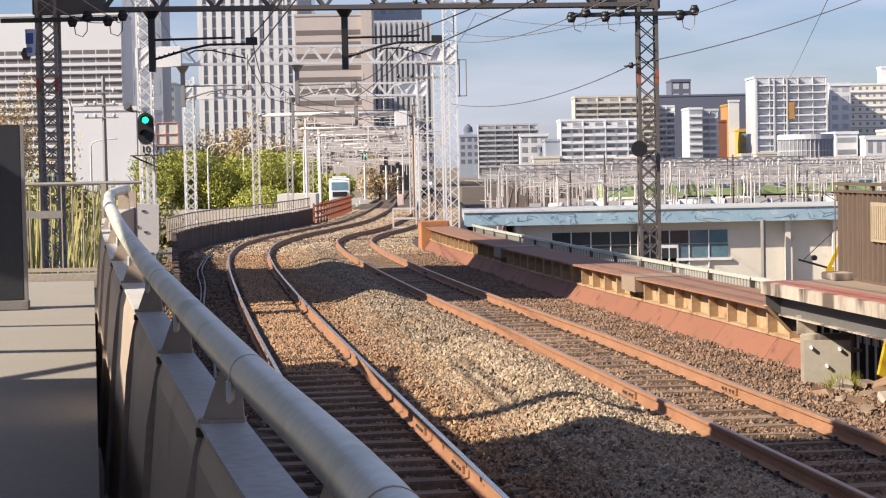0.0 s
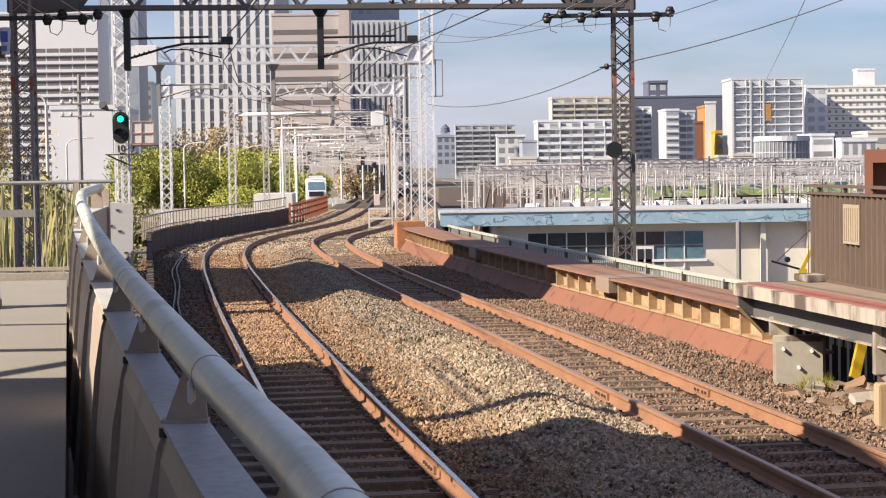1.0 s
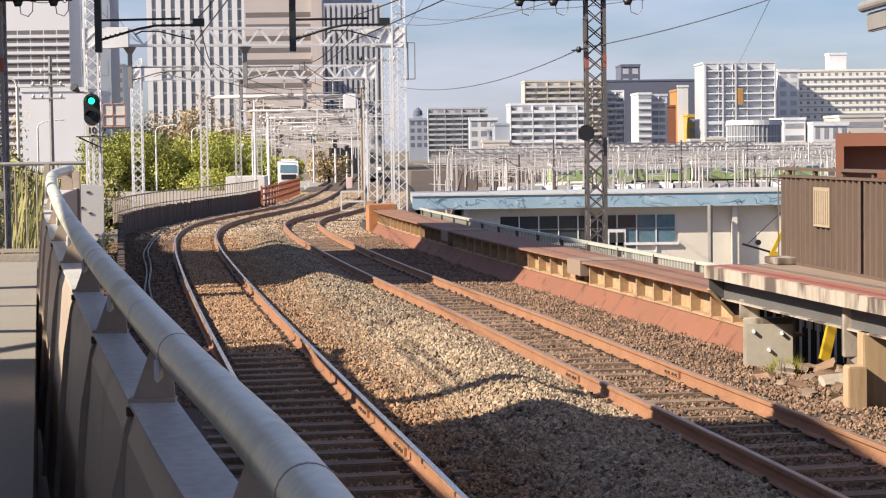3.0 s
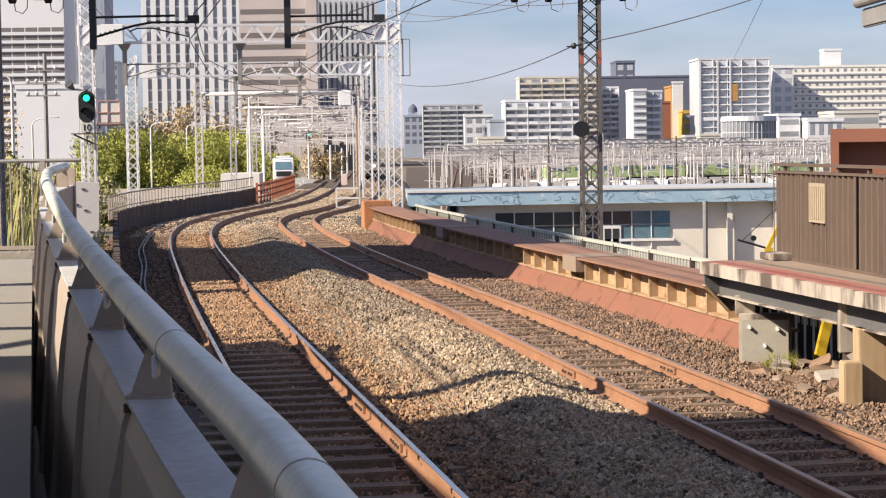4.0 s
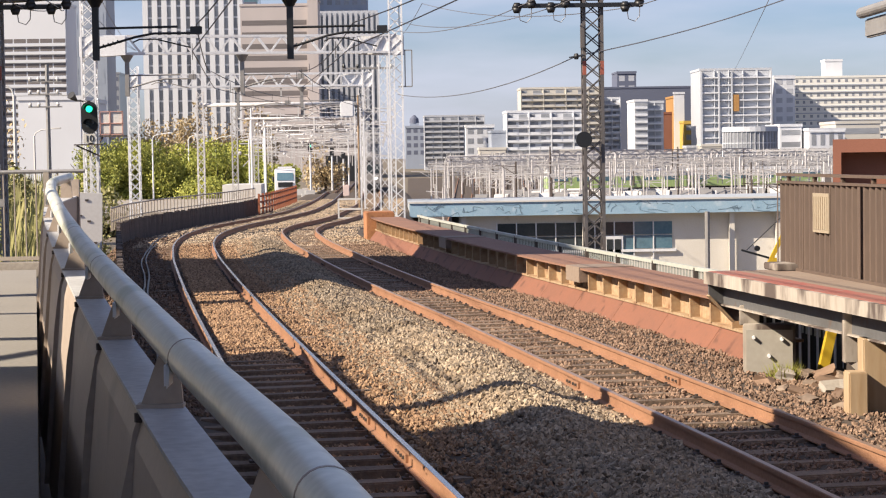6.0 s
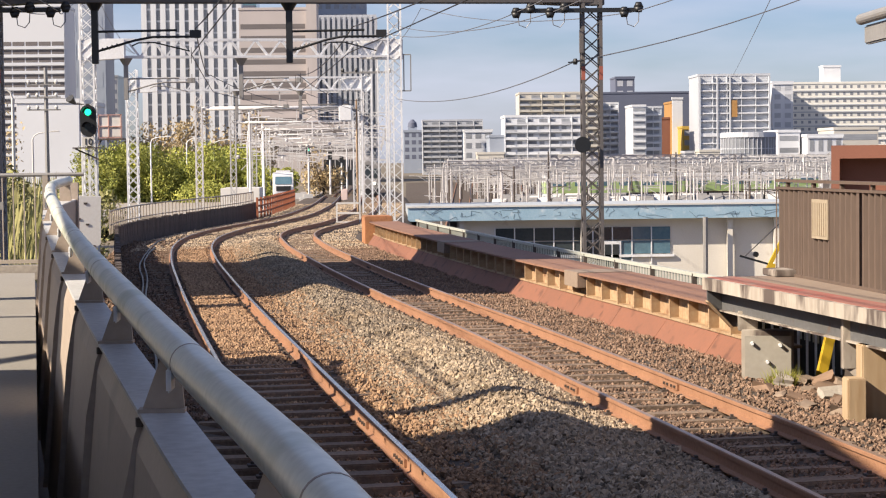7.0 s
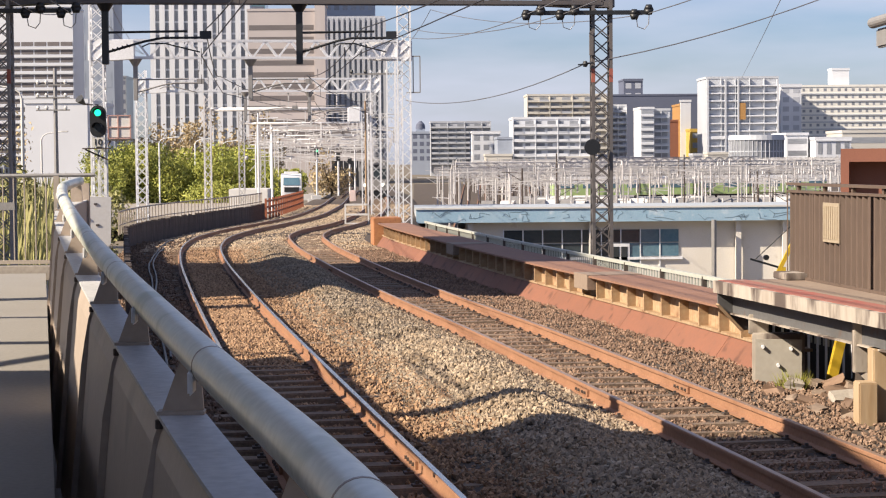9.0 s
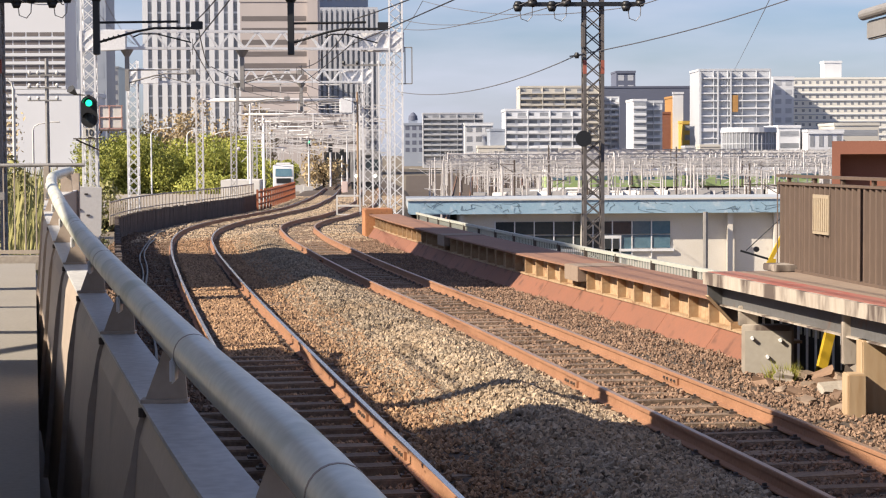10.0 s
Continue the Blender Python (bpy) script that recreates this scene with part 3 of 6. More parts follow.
# ---- the far platform, its screen and the rusty walkway ----
def far_platform():
    def edge(y):
        return along(RIGHT_LINE, y, 1.56, 0)[0]
    ys = [4 + 0.98 * i for i in range(21)]
    slab = root("far_platform", (0, 0, 0), 0, "old raised platform end with a stained concrete edge", "platform")
    pts = [edge(y) for y in ys]

    def strip(name, a, b, z0, z1, mat, label):
        bm = bmesh.new()
        sweep(bm, pts, [(a, z0), (b, z0), (b, z1), (a, z1)])
        part(name, bm, mat, slab, label)
    strip("coping", 0.0, 0.35, 0.85, 1.0, M_COPING, "stained concrete coping")
    strip("red_edge_strip", 0.06, 0.42, 0.999, 1.004, M_REDPAINT, "worn red painted strip")
    strip("deck", 0.35, 9.0, 0.85, 0.999, M_TANFLOOR, "worn brownish deck")
    strip("edge_beam", 0.22, 0.34, 0.60, 0.85, M_GIRDER, "grey steel edge girder")
    strip("lower_flange", 0.17, 0.38, 0.582, 0.60, M_COPING, "pale lower flange")
    strip("inner_beam", 1.9, 2.1, 0.1, 0.85, M_DARKSTEEL, "dark beam under the deck")
    c, turn = along(RIGHT_LINE, 23.55, 1.56, 0)
    # raised kerb block at the deck's end
    o = part("end_kerb", cube(0.85, 2.0, -0.25, 0.25, 1.0, 1.09, 0.01), M_COPING, slab)
    o.matrix_basis = pose(*c, 0, 0, turn)
    bm = bmesh.new()
    outline = [(0.03, 0.85), (0.03, 0.70), (0.34, 0.38), (0.62, 0.38), (0.62, 0.85)]
    front, rear = [[bm.verts.new((u, v, z)) for u, z in outline] for v in (-0.06, -0.03)]
    bm.faces.new(front)
    bm.faces.new(rear)
    for j in range(5):
        bm.faces.new((front[j], front[(j + 1) % 5], rear[(j + 1) % 5], rear[j]))
    gusset = part("end_gusset", bm, M_GIRDER, slab, "grey steel gusset under the slab end")
    gusset.matrix_basis = pose(*c, 0, 0, turn)
    part("gusset_flange", bar(bmesh.new(), (0.02, -0.06, 0.71), (0.34, -0.06, 0.375), 0.12, 0.02), M_RUST_PALE, gusset, "cream flange along the gusset")
    for y, big in ((22.6, True),):
        c, turn = along(RIGHT_LINE, y, 1.56, 0)
        sup = part("support_block", cube(0.16, 0.78, 0.0, 0.3, -0.45, 0.42, 0.01), M_COPING if big else M_TIMBER, slab, "pale support with bolted steel plate" if big else "pale timber prop under the platform")
        sup.matrix_basis = pose(*c, 0, 0, turn - (20 if big else 12))
        if big:
            pl = part("bolted_plate", cube(0.2, 0.75, -0.02, 0.0, -0.38, 0.36, 0.004), M_PLATE, sup, "pale grey steel plate")
            for u, v in ((0.29, 0.27), (0.62, 0.25), (0.47, 0.05), (0.62, -0.22), (0.3, -0.25)):
                part("bolt_head", pole(bmesh.new(), (u, -0.02, v), (u, -0.075, v), 0.024, 0.02, 10), M_WHITESTEEL, sup)
    for x0, x1, y0, z1 in ((4.68, 4.98, 19.0, 0.60), (4.50, 4.69, 18.85, 0.28), (5.3, 5.6, 15.2, 0.6)):
        post = part("timber_prop", cube(x0, x1, y0, y0 + 0.26, -0.55, z1, 0.012), M_TIMBER, slab, "pale weathered timber prop")
    part("prop_brace", bar(bmesh.new(), (4.68, 19.6, 0.34), (4.98, 19.5, 0.02), 0.05, 0.07), M_COPING, slab)
    part("cross_bracket", cube(4.62, 4.76, 19.55, 19.67, 0.30, 0.86, 0.008), M_COPING, slab, "pale steel bracket")
    part("end_bracket", cube(4.16, 4.40, 22.95, 23.0, 0.40, 0.64, 0.01), M_COPING, slab, "pale bracket plate")
    # yellow post and pale bars of the street fence seen below the deck
    part("yellow_post", bar(bmesh.new(), (5.5, 24.6, -0.5), (5.8, 24.6, 0.8), 0.12), M_YELLOW, slab, "yellow painted post")
    # added dark sheets whose colour stands in for the shade under the deck
    part("back_wall", cube(4.6, 12, 26.3, 26.5, -3.4, 0.84), M_BLACK, slab, "dark sheet added to paint the shade under the deck")
    part("side_wall", cube(6.0, 6.1, 19.0, 25.4, -1.2, 0.84), M_DARKSTEEL, slab, "dark sheet added to paint the shade under the deck")
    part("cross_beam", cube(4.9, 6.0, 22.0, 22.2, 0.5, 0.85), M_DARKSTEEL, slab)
    for i in range(10):
        part("fence_bar", cube(5.05 + 0.12 * i, 5.08 + 0.12 * i, 26.0, 26.03, -0.5, 0.5), M_WHITESTEEL, slab)


far_platform()


def screen():
    s = root("corrugated_screen", (0, 0, 0), 0, "brown corrugated metal screen with a vent panel on the far platform", "screen")
    a, b = Vector((4.97, 24.4, 1.0)), Vector((6.35, 10.5, 1.0))
    way = (b - a).normalized()
    side = Vector((-way.y, way.x, 0))
    ln = (b - a).length
    turn = math.degrees(math.atan2(way.y, way.x))
    m = pose(*a, 0, 0, turn)
    # corrugated sheet
    bm = bmesh.new()
    n = int(ln / 0.048)
    prof = [(i * 0.048, 0.045 if i % 4 in (0, 1) else -0.045) for i in range(n)]
    lo, hi = [bm.verts.new(m @ Vector((u, v, 0.03))) for u, v in prof], [bm.verts.new(m @ Vector((u, v, 1.08))) for u, v in prof]
    for i in range(n - 1):
        bm.faces.new((lo[i], lo[i + 1], hi[i + 1], hi[i]))
    part("corrugated_sheet", bm, M_BROWNMETAL, s)
    for i in range(9):
        u = i * 1.02
        bm = box(bmesh.new(), u - 0.02, u + 0.02, -0.05, -0.046, 0.0, 1.10, m)
        part("post", bm, M_BROWNMETAL, s)
    part("top_frame", box(bmesh.new(), 0, ln, -0.06, 0.04, 1.08, 1.11, m), M_BROWNMETAL, s)
    part("bottom_frame", box(bmesh.new(), 0, ln, -0.05, 0.03, 0.0, 0.035, m), M_BROWNMETAL, s)
    top = bmesh.new()
    for i in range(14):
        box(top, i * 1.02 + 0.3, i * 1.02 + 0.36, -0.02, 0.02, 1.11, 1.17, m)
    box(top, -0.05, ln, -0.05, 0.05, 1.17, 1.205, m)
    part("top_rail", top, M_BROWNMETAL, s)
    part("vent_panel", box(bmesh.new(), 1.46, 2.05, -0.066, -0.052, 0.51, 0.98, m), M_VENT, s, "cream slatted vent panel")
    v = bmesh.new()
    for i in range(7):
        box(v, 1.49 + i * 0.08, 1.525 + i * 0.08, -0.076, -0.066, 0.55, 0.94, m)
    part("vent_slats", v, M_VENT, s)


screen()


def walkway():
    w = root("rusty_walkway", (0, 0, 0), 0, "rust-stained steel and timber walkway along the track", "walkway")
    y0, y1 = 24.4, 61.5
    part("top_plate", sweep(bmesh.new(), run(RIGHT_LINE, y0, y1, 2.28, 0.55, 1.0), [(-0.11, -0.035), (0.85, -0.035), (0.85, 0.0), (-0.11, 0.0)]), M_WALKTOP, w, "worn rusty top boards")
    part("back_board", sweep(bmesh.new(), run(RIGHT_LINE, y0, y1, 2.44, 0.15, 1.0), [(-0.02, -0.3), (0.02, -0.3), (0.02, 0.365), (-0.02, 0.365)]), M_RUST_PALE, w, "cream rust-stained web")
    part("lower_lip", sweep(bmesh.new(), run(RIGHT_LINE, y0 - 1.4, y1, 2.36, 0.16, 1.0), [(-0.06, -0.02), (0.28, -0.02), (0.28, 0.015), (-0.06, 0.015)]), M_RUST_PALE, w, "pale lower flange")
    br = bmesh.new()
    box(br, 0.0, 0.15, -0.025, 0.025, 0.175, 0.515)
    me = mesh_of("stiffener", br, M_RUST_PALE)
    y = y0 + 0.3
    while y < y1:
        c, turn = along(RIGHT_LINE, y, 2.28, 0)
        o = part("stiffener", me, M_RUST_PALE, w)
        o.matrix_basis = pose(*c, 0, 0, turn)
        y += 0.92
    # sloping rusty plates between the ballast and the girder
    y, i = 22.9, 0
    while y < 61:
        L = 2.4
        bm = bmesh.new()
        lo, hi = run(RIGHT_LINE, y, y + L - 0.015, 1.98, -0.34, 0.6), run(RIGHT_LINE, y, y + L - 0.015, 2.32, 0.13, 0.6)
        th = Vector((0.02, 0, -0.012))
        rows = [[bm.verts.new(p) for p in (a, b, b + th, a + th)] for a, b in zip(lo, hi)]
        for r, s in zip(rows, rows[1:]):
            for j in range(4):
                bm.faces.new((r[j], r[(j + 1) % 4], s[(j + 1) % 4], s[j]))
        bm.faces.new(rows[0])
        bm.faces.new(rows[-1])
        part("sloping_plate", bm, M_RUST, w, "red-brown rusty plate")
        y += L
        i += 1
    for y, b in ((32.6, 0.9), (45.5, 1.0)):
        c, turn = along(RIGHT_LINE, y, 2.26, 0)
        o = part("cover_plate", cube(-0.115, 0.86, -b / 2, b / 2, 0.30, 0.562, 0.005), M_TANFLOOR, w, "tan cover over a joint")
        o.matrix_basis = pose(*c, 0, 0, turn)
    c, turn = along(RIGHT_LINE, 62.3, 2.2, 0)
    o = part("end_box", cube(-0.15, 0.75, -0.7, 0.7, -0.3, 0.72, 0.03), M_ORANGE_RUST, w, "orange rusty steel end box")
    o.matrix_basis = pose(*c, 0, 0, turn)
    # railing behind the walkway
    f = root("walkway_railing", (0, 0, 0), 0, "pale green steel railing behind the walkway", "railing")
    part("top_rail", sweep(bmesh.new(), run(RIGHT_LINE, 24.6, 60, 3.55, 0.62, 1.0), [(-0.04, -0.03), (0.04, -0.03), (0.04, 0.03), (-0.04, 0.03)]), M_RAILING, f)
    part("lower_rail", sweep(bmesh.new(), run(RIGHT_LINE, 24.6, 60, 3.55, 0.2, 1.0), [(-0.02, -0.02), (0.02, -0.02), (0.02, 0.02), (-0.02, 0.02)]), M_RAILING, f)
    me = mesh_of("baluster", box(bmesh.new(), -0.012, 0.012, -0.012, 0.012, 0.0, 0.6), M_RAILING)
    me2 = mesh_of("post", box(bmesh.new(), -0.045, 0.045, -0.045, 0.045, -0.6, 0.63), M_DARKSTEEL)
    y, i = 24.7, 0
    while y < 59.9:
        o = part("post" if i % 14 == 6 else "baluster", me2 if i % 14 == 6 else me, M_RAILING, f)
        o.matrix_basis = pose(*along(RIGHT_LINE, y, 3.55, 0)[0])
        y += 0.16
        i += 1


walkway()


# ---- overhead line ----
def lattice(bm, base, top, w, panel, chord, lace, depth=None):
    """A square four-chord mast with crossed lacing."""
    d = depth or w
    x, y = base[0], base[1]
    n = max(1, round((top - base[2]) / panel))
    corners = [(-w / 2, -d / 2), (w / 2, -d / 2), (w / 2, d / 2), (-w / 2, d / 2)]
    for u, v in corners:
        box(bm, x + u - chord / 2, x + u + chord / 2, y + v - chord / 2, y + v + chord / 2, base[2], top)
    for i in range(n):
        z0, z1 = base[2] + (top - base[2]) * i / n, base[2] + (top - base[2]) * (i + 1) / n
        for (u0, v0), (u1, v1) in zip(corners, corners[1:] + corners[:1]):
            bar(bm, (x + u0, y + v0, z0), (x + u1, y + v1, z1), lace, lace * 0.4)
            bar(bm, (x + u1, y + v1, z0), (x + u0, y + v0, z1), lace, lace * 0.4)
    return bm


def truss(bm, a, b, z, h, panel, chord, lace):
    """A flat lattice beam from a to b with its lower chord at z."""
    a, b = Vector((a[0], a[1], z)), Vector((b[0], b[1], z))
    way = (b - a).normalized()
    side = Vector((-way.y, way.x, 0)) * 0.18
    n = max(2, round((b - a).length / panel))
    up = Vector((0, 0, h))
    for s in (-1, 1):
        bar(bm, a + s * side, b + s * side, chord)
        bar(bm, a + s * side + up, b + s * side + up, chord)
        for i in range(n):
            p, q = a.lerp(b, i / n) + s * side, a.lerp(b, (i + 1) / n) + s * side
            mid = (p + q) / 2
            bar(bm, p, mid + up, lace)
            bar(bm, mid + up, q, lace)
    return bm


def insulator(bm, p, r, n=8):
    pole(bm, Vector(p) - Vector((0, 0, r)), Vector(p), r * 0.6, r, n)
    pole(bm, Vector(p), Vector(p) + Vector((0, 0, r)), r, r * 0.55, n)
    return bm


def cantilever(parent, x, y, z0, reach, mat):
    """Drop post with its arms, stay and steady arm."""
    d = part("drop_post", cube(x - 0.075, x + 0.075, y - 0.075, y + 0.075, z0 - 1.45, z0, 0.01), mat, parent, "dark hanging post")
    part("post_head", pole(bmesh.new(), (x, y, z0 - 0.24), (x, y, z0 - 0.0), 0.09, 0.24, 12), mat, d)
    bm = bmesh.new()
    zt = z0 - 0.72
    tube(bm, [(x, y, zt), (x + reach * 0.85, y, zt + 0.02)], 0.03)
    tube(bm, [(x, y, z0 - 1.18), (x + reach * 0.42, y, zt - 0.2), (x + reach * 0.6, y, zt - 0.13), (x + reach * 1.05, y, zt - 0.13)], 0.03)
    tube(bm, [(x + reach * 0.38, y, zt - 0.33), (x + reach * 0.45, y, zt - 0.26), (x + reach * 0.62, y, zt - 0.26), (x + reach * 0.98, y, zt - 0.46)], 0.018)
    for k in range(4):
        pole(bm, (x + reach * (0.08 + 0.05 * k), y, z0 - 1.18 + (z0 - 1.18 - zt + 0.2) * -(0.19 + 0.12 * k)), (x + reach * (0.08 + 0.05 * k) + 0.02, y, z0 - 1.18 - (z0 - 1.18 - zt + 0.2) * (0.19 + 0.12 * k) + 0.02), 0.05)
    part("cantilever_arm", bm, mat, d, "dark cantilever arm")
    part("wire_clamp", cube(x + reach * 0.98, x + reach * 1.1, y - 0.06, y + 0.06, zt - 0.16, zt + 0.02, 0.01), mat, d)


def portal(xl, yl, xr, yr, zb, h, w, base, top_l, top_r, mat, label, posts=(), pipe=False, panel=0.34, chord=0.06, mat_l=None):
    g = root("overhead_line_portal", (xl, yl, base), 0, label, "overhead line portal", "portals over the tracks")
    shift = Matrix.Translation((-xl, -yl, -base))

    def add(name, bm, text="", parent=g, smooth=False):
        bm.transform(shift)
        return part(name, bm, mat, parent, text, smooth)
    bm = lattice(bmesh.new(), (xl, yl, base), top_l, w, panel, chord, chord * 0.75)
    bm.transform(shift)
    part("lattice_mast", bm, mat_l or mat, g)
    add("lattice_mast", lattice(bmesh.new(), (xr, yr, base), top_r, w, panel, chord, chord * 0.75))
    if pipe:
        add("pipe_beam", tube(bmesh.new(), [(xl, yl, zb), (xr, yr, zb)], 0.13 if yl < 140 else 0.085, 10), "round steel beam", smooth=True)
    else:
        add("truss_beam", truss(bmesh.new(), (xl, yl), (xr, yr), zb, h, h * 1.45, chord * 1.3, chord))
        for x, y, s in ((xl, yl, 1), (xr, yr, -1)):
            bm = bmesh.new()
            vs = [bm.verts.new((x + s * u, y + v, z)) for v in (-0.22, 0.22) for u, z in ((-0.3, zb - 0.1), (0.5, zb - 0.1), (1.3, zb - 0.06), (1.3, zb + h), (-0.3, zb + h))]
            bm.faces.new(vs[:5])
            bm.faces.new(vs[5:])
            for j in range(5):
                bm.faces.new((vs[j], vs[(j + 1) % 5], vs[5 + (j + 1) % 5], vs[5 + j]))
            add("knee_plate", bm, "solid corner plate")
    return g, add


P1, add1 = portal(-9.0, 44.0, 4.83, 45.6, 6.22, 0.85, 0.42, -1.2, 7.2, 7.2, M_MAST, "dark rust-brown lattice portal spanning both tracks", panel=0.37, chord=0.075, mat_l=M_MAST_LIT)
hold = root("catenary_supports", (0, 0, 0), 0, "black catenary arms hung from the dark portal", "catenary support")
cantilever(hold, -6.68, 44.3, 6.24, 2.2, M_BLACK)
cantilever(hold, -2.27, 44.8, 6.24, 2.05, M_BLACK)


def crossarm(g_label, x0, x1, y, z, knobs):
    a = root("mast_crossarm", (x0, y, z), 0, g_label, "crossarm")
    part("arm", cube(0, x1 - x0, -0.05, 0.05, -0.05, 0.05), M_BLACK, a)
    for k in knobs:
        for o in (-0.17, 0.17):
            part("insulator", insulator(bmesh.new(), (k - x0 + o, -0.05, 0.06 if o > 0 else -0.05), 0.12, 10), M_BLACK, a, "dark glazed insulator", smooth=True)
        part("jumper_loop", tube(bmesh.new(), [(k - x0 - 0.14, -0.08, -0.02), (k - x0 - 0.1, -0.08, -0.34), (k - x0 + 0.06, -0.08, -0.4), (k - x0 + 0.16, -0.08, -0.28), (k - x0 + 0.18, -0.08, 0.05)], 0.012), M_WIREGREY, a)


crossarm("black crossarm with insulators on the dark mast", 2.98, 5.95, 45.3, 5.98, (3.2, 4.0, 5.75))
crossarm("black crossarm with insulators on the grey mast", -10.0, -7.35, 43.7, 5.98, (-8.2, -7.4))

grey = M_WHITESTEEL
portal(-10.5, 68, 0.27, 69.5, 6.25, 0.6, 0.46, -0.3, 9.3, 9.6, grey, "pale grey lattice portal over the curve", panel=0.42, chord=0.06)
portal(-12.8, 97, -1.05, 98.5, 6.15, 0.62, 0.5, -0.5, 7.2, 7.2, grey, "pale grey lattice portal with a truss beam", panel=0.48, chord=0.07)
for y, xl, xr, z in ((125, -12.2, -1.75, 6.0), (150, -12.0, -2.1, 5.6), (178, -12.3, -2.4, 5.5), (205, -12.7, -2.7, 5.4), (240, -13.2, -3.0, 5.4), (280, -14.0, -3.3, 5.3), (325, -15, -3.5, 5.3)):
    g, addg = portal(xl, y, xr, y + 1, z, 0.5, 0.42, -0.6, z + 0.9, z + 1.6, M_YARDSTEEL, "pale grey pipe-beam portal far down the line", pipe=True, panel=0.55, chord=0.07)
    for line in (LEFT_LINE, RIGHT_LINE):
        for o in (-1.6, 1.6):
            xd = line(y) + o
            addg("drop_post", cube(xd - 0.07, xd + 0.07, y + 0.4, y + 0.54, z - 1.2, z))
            bm = bmesh.new()
            tube(bm, [(xd, y + 0.47, z - 0.4), (xd - o * 0.9, y + 0.47, z - 0.35)], 0.035, 5)
            tube(bm, [(xd, y + 0.47, z - 1.0), (xd - o * 0.45, y + 0.47, z - 0.55), (xd - o * 1.1, y + 0.47, z - 0.6)], 0.035, 5)
            addg("cantilever_arm", bm)
    for k in range(3):
        xk = xl + (xr - xl) * (0.2 + 0.3 * k)
        bm = bmesh.new()
        bar(bm, (xk, y + 0.5, z + 0.1), (xk, y + 0.5, z + 1.1), 0.08)
        bar(bm, (xk - 0.7, y + 0.5, z + 1.0), (xk + 0.7, y + 0.5, z + 1.0), 0.08)
        addg("top_bracket", bm)


def wires():
    def wire(name, label, pts, sag, r, mat):
        w = root(name, (0, 0, 0), 0, label, "cable", "overhead cables")
        for a, b in zip(pts, pts[1:]):
            a, b = Vector(a), Vector(b)
            n = 14
            part("span", tube(bmesh.new(), [a.lerp(b, i / n) - Vector((0, 0, sag * 4 * (i / n) * (1 - i / n))) for i in range(n + 1)], r, 5), mat, w)
    for line, dx in ((LEFT_LINE, 0.0), (RIGHT_LINE, 0.0)):
        ys = [2, 44.6, 68.5, 97.5, 125, 150, 178, 205, 240]
        contact = [(line(y) + 0.1 * (-1) ** i, y, 5.0) for i, y in enumerate(ys)]
        carry = [(line(y), y, 5.6) for y in ys]
        wire("contact_wire", "dark contact wire over the track", contact, 0.03, 0.012, M_WIRE)
        wire("carrier_wire", "dark sagging carrier wire over the track", carry, 0.35, 0.014, M_WIRE)
        bm = bmesh.new()
        for a, b in zip(ys, ys[1:]):
            for k in range(1, 6):
                y = a + (b - a) * k / 6
                tube(bm, [(line(y), y, 5.0), (line(y), y, 5.6 - 0.35 * 4 * (k / 6) * (1 - k / 6))], 0.008, 4)
        tagged(solid("wire_droppers", bm, M_WIRE, "thin dark droppers between the overhead wires", "cable"), kind="stuff")
    for x, z in ((3.05, 5.95), (3.9, 5.95), (5.9, 5.95)):
        wire("feeder_wire", "grey feeder wire between the masts", [(x + 3, 2, 6.6), (x, 45.3, z), (0.3 + (x - 4) * 0.5, 69.4, 7.1 + 0.3 * (x - 3)), (-1 + (x - 4) * 0.5, 98.4, 8.2)], 0.35, 0.012, M_WIREGREY)
    for x in (-8.2, -7.4):
        wire("feeder_wire", "grey feeder wire between the masts", [(x + 3, 2, 6.6), (x, 43.7, 5.95), (-10.5 - (x + 8), 68, 8.8), (-12.6, 97, 8.0)], 0.4, 0.012, M_WIREGREY)
    wire("guy_wire", "long sagging grey cable from the dark mast", [(14.2, 44.5, 8.1), (4.45, 45.4, 4.80), (0.33, 69.4, 4.72)], 0.42, 0.014, M_WIREGREY)
    wire("guy_wire", "thin grey cable down to an apartment roof", [(26, 112, 19.0), (108.7, 600, 28.2)], 0.3, 0.05, M_WIREGREY)


wires()


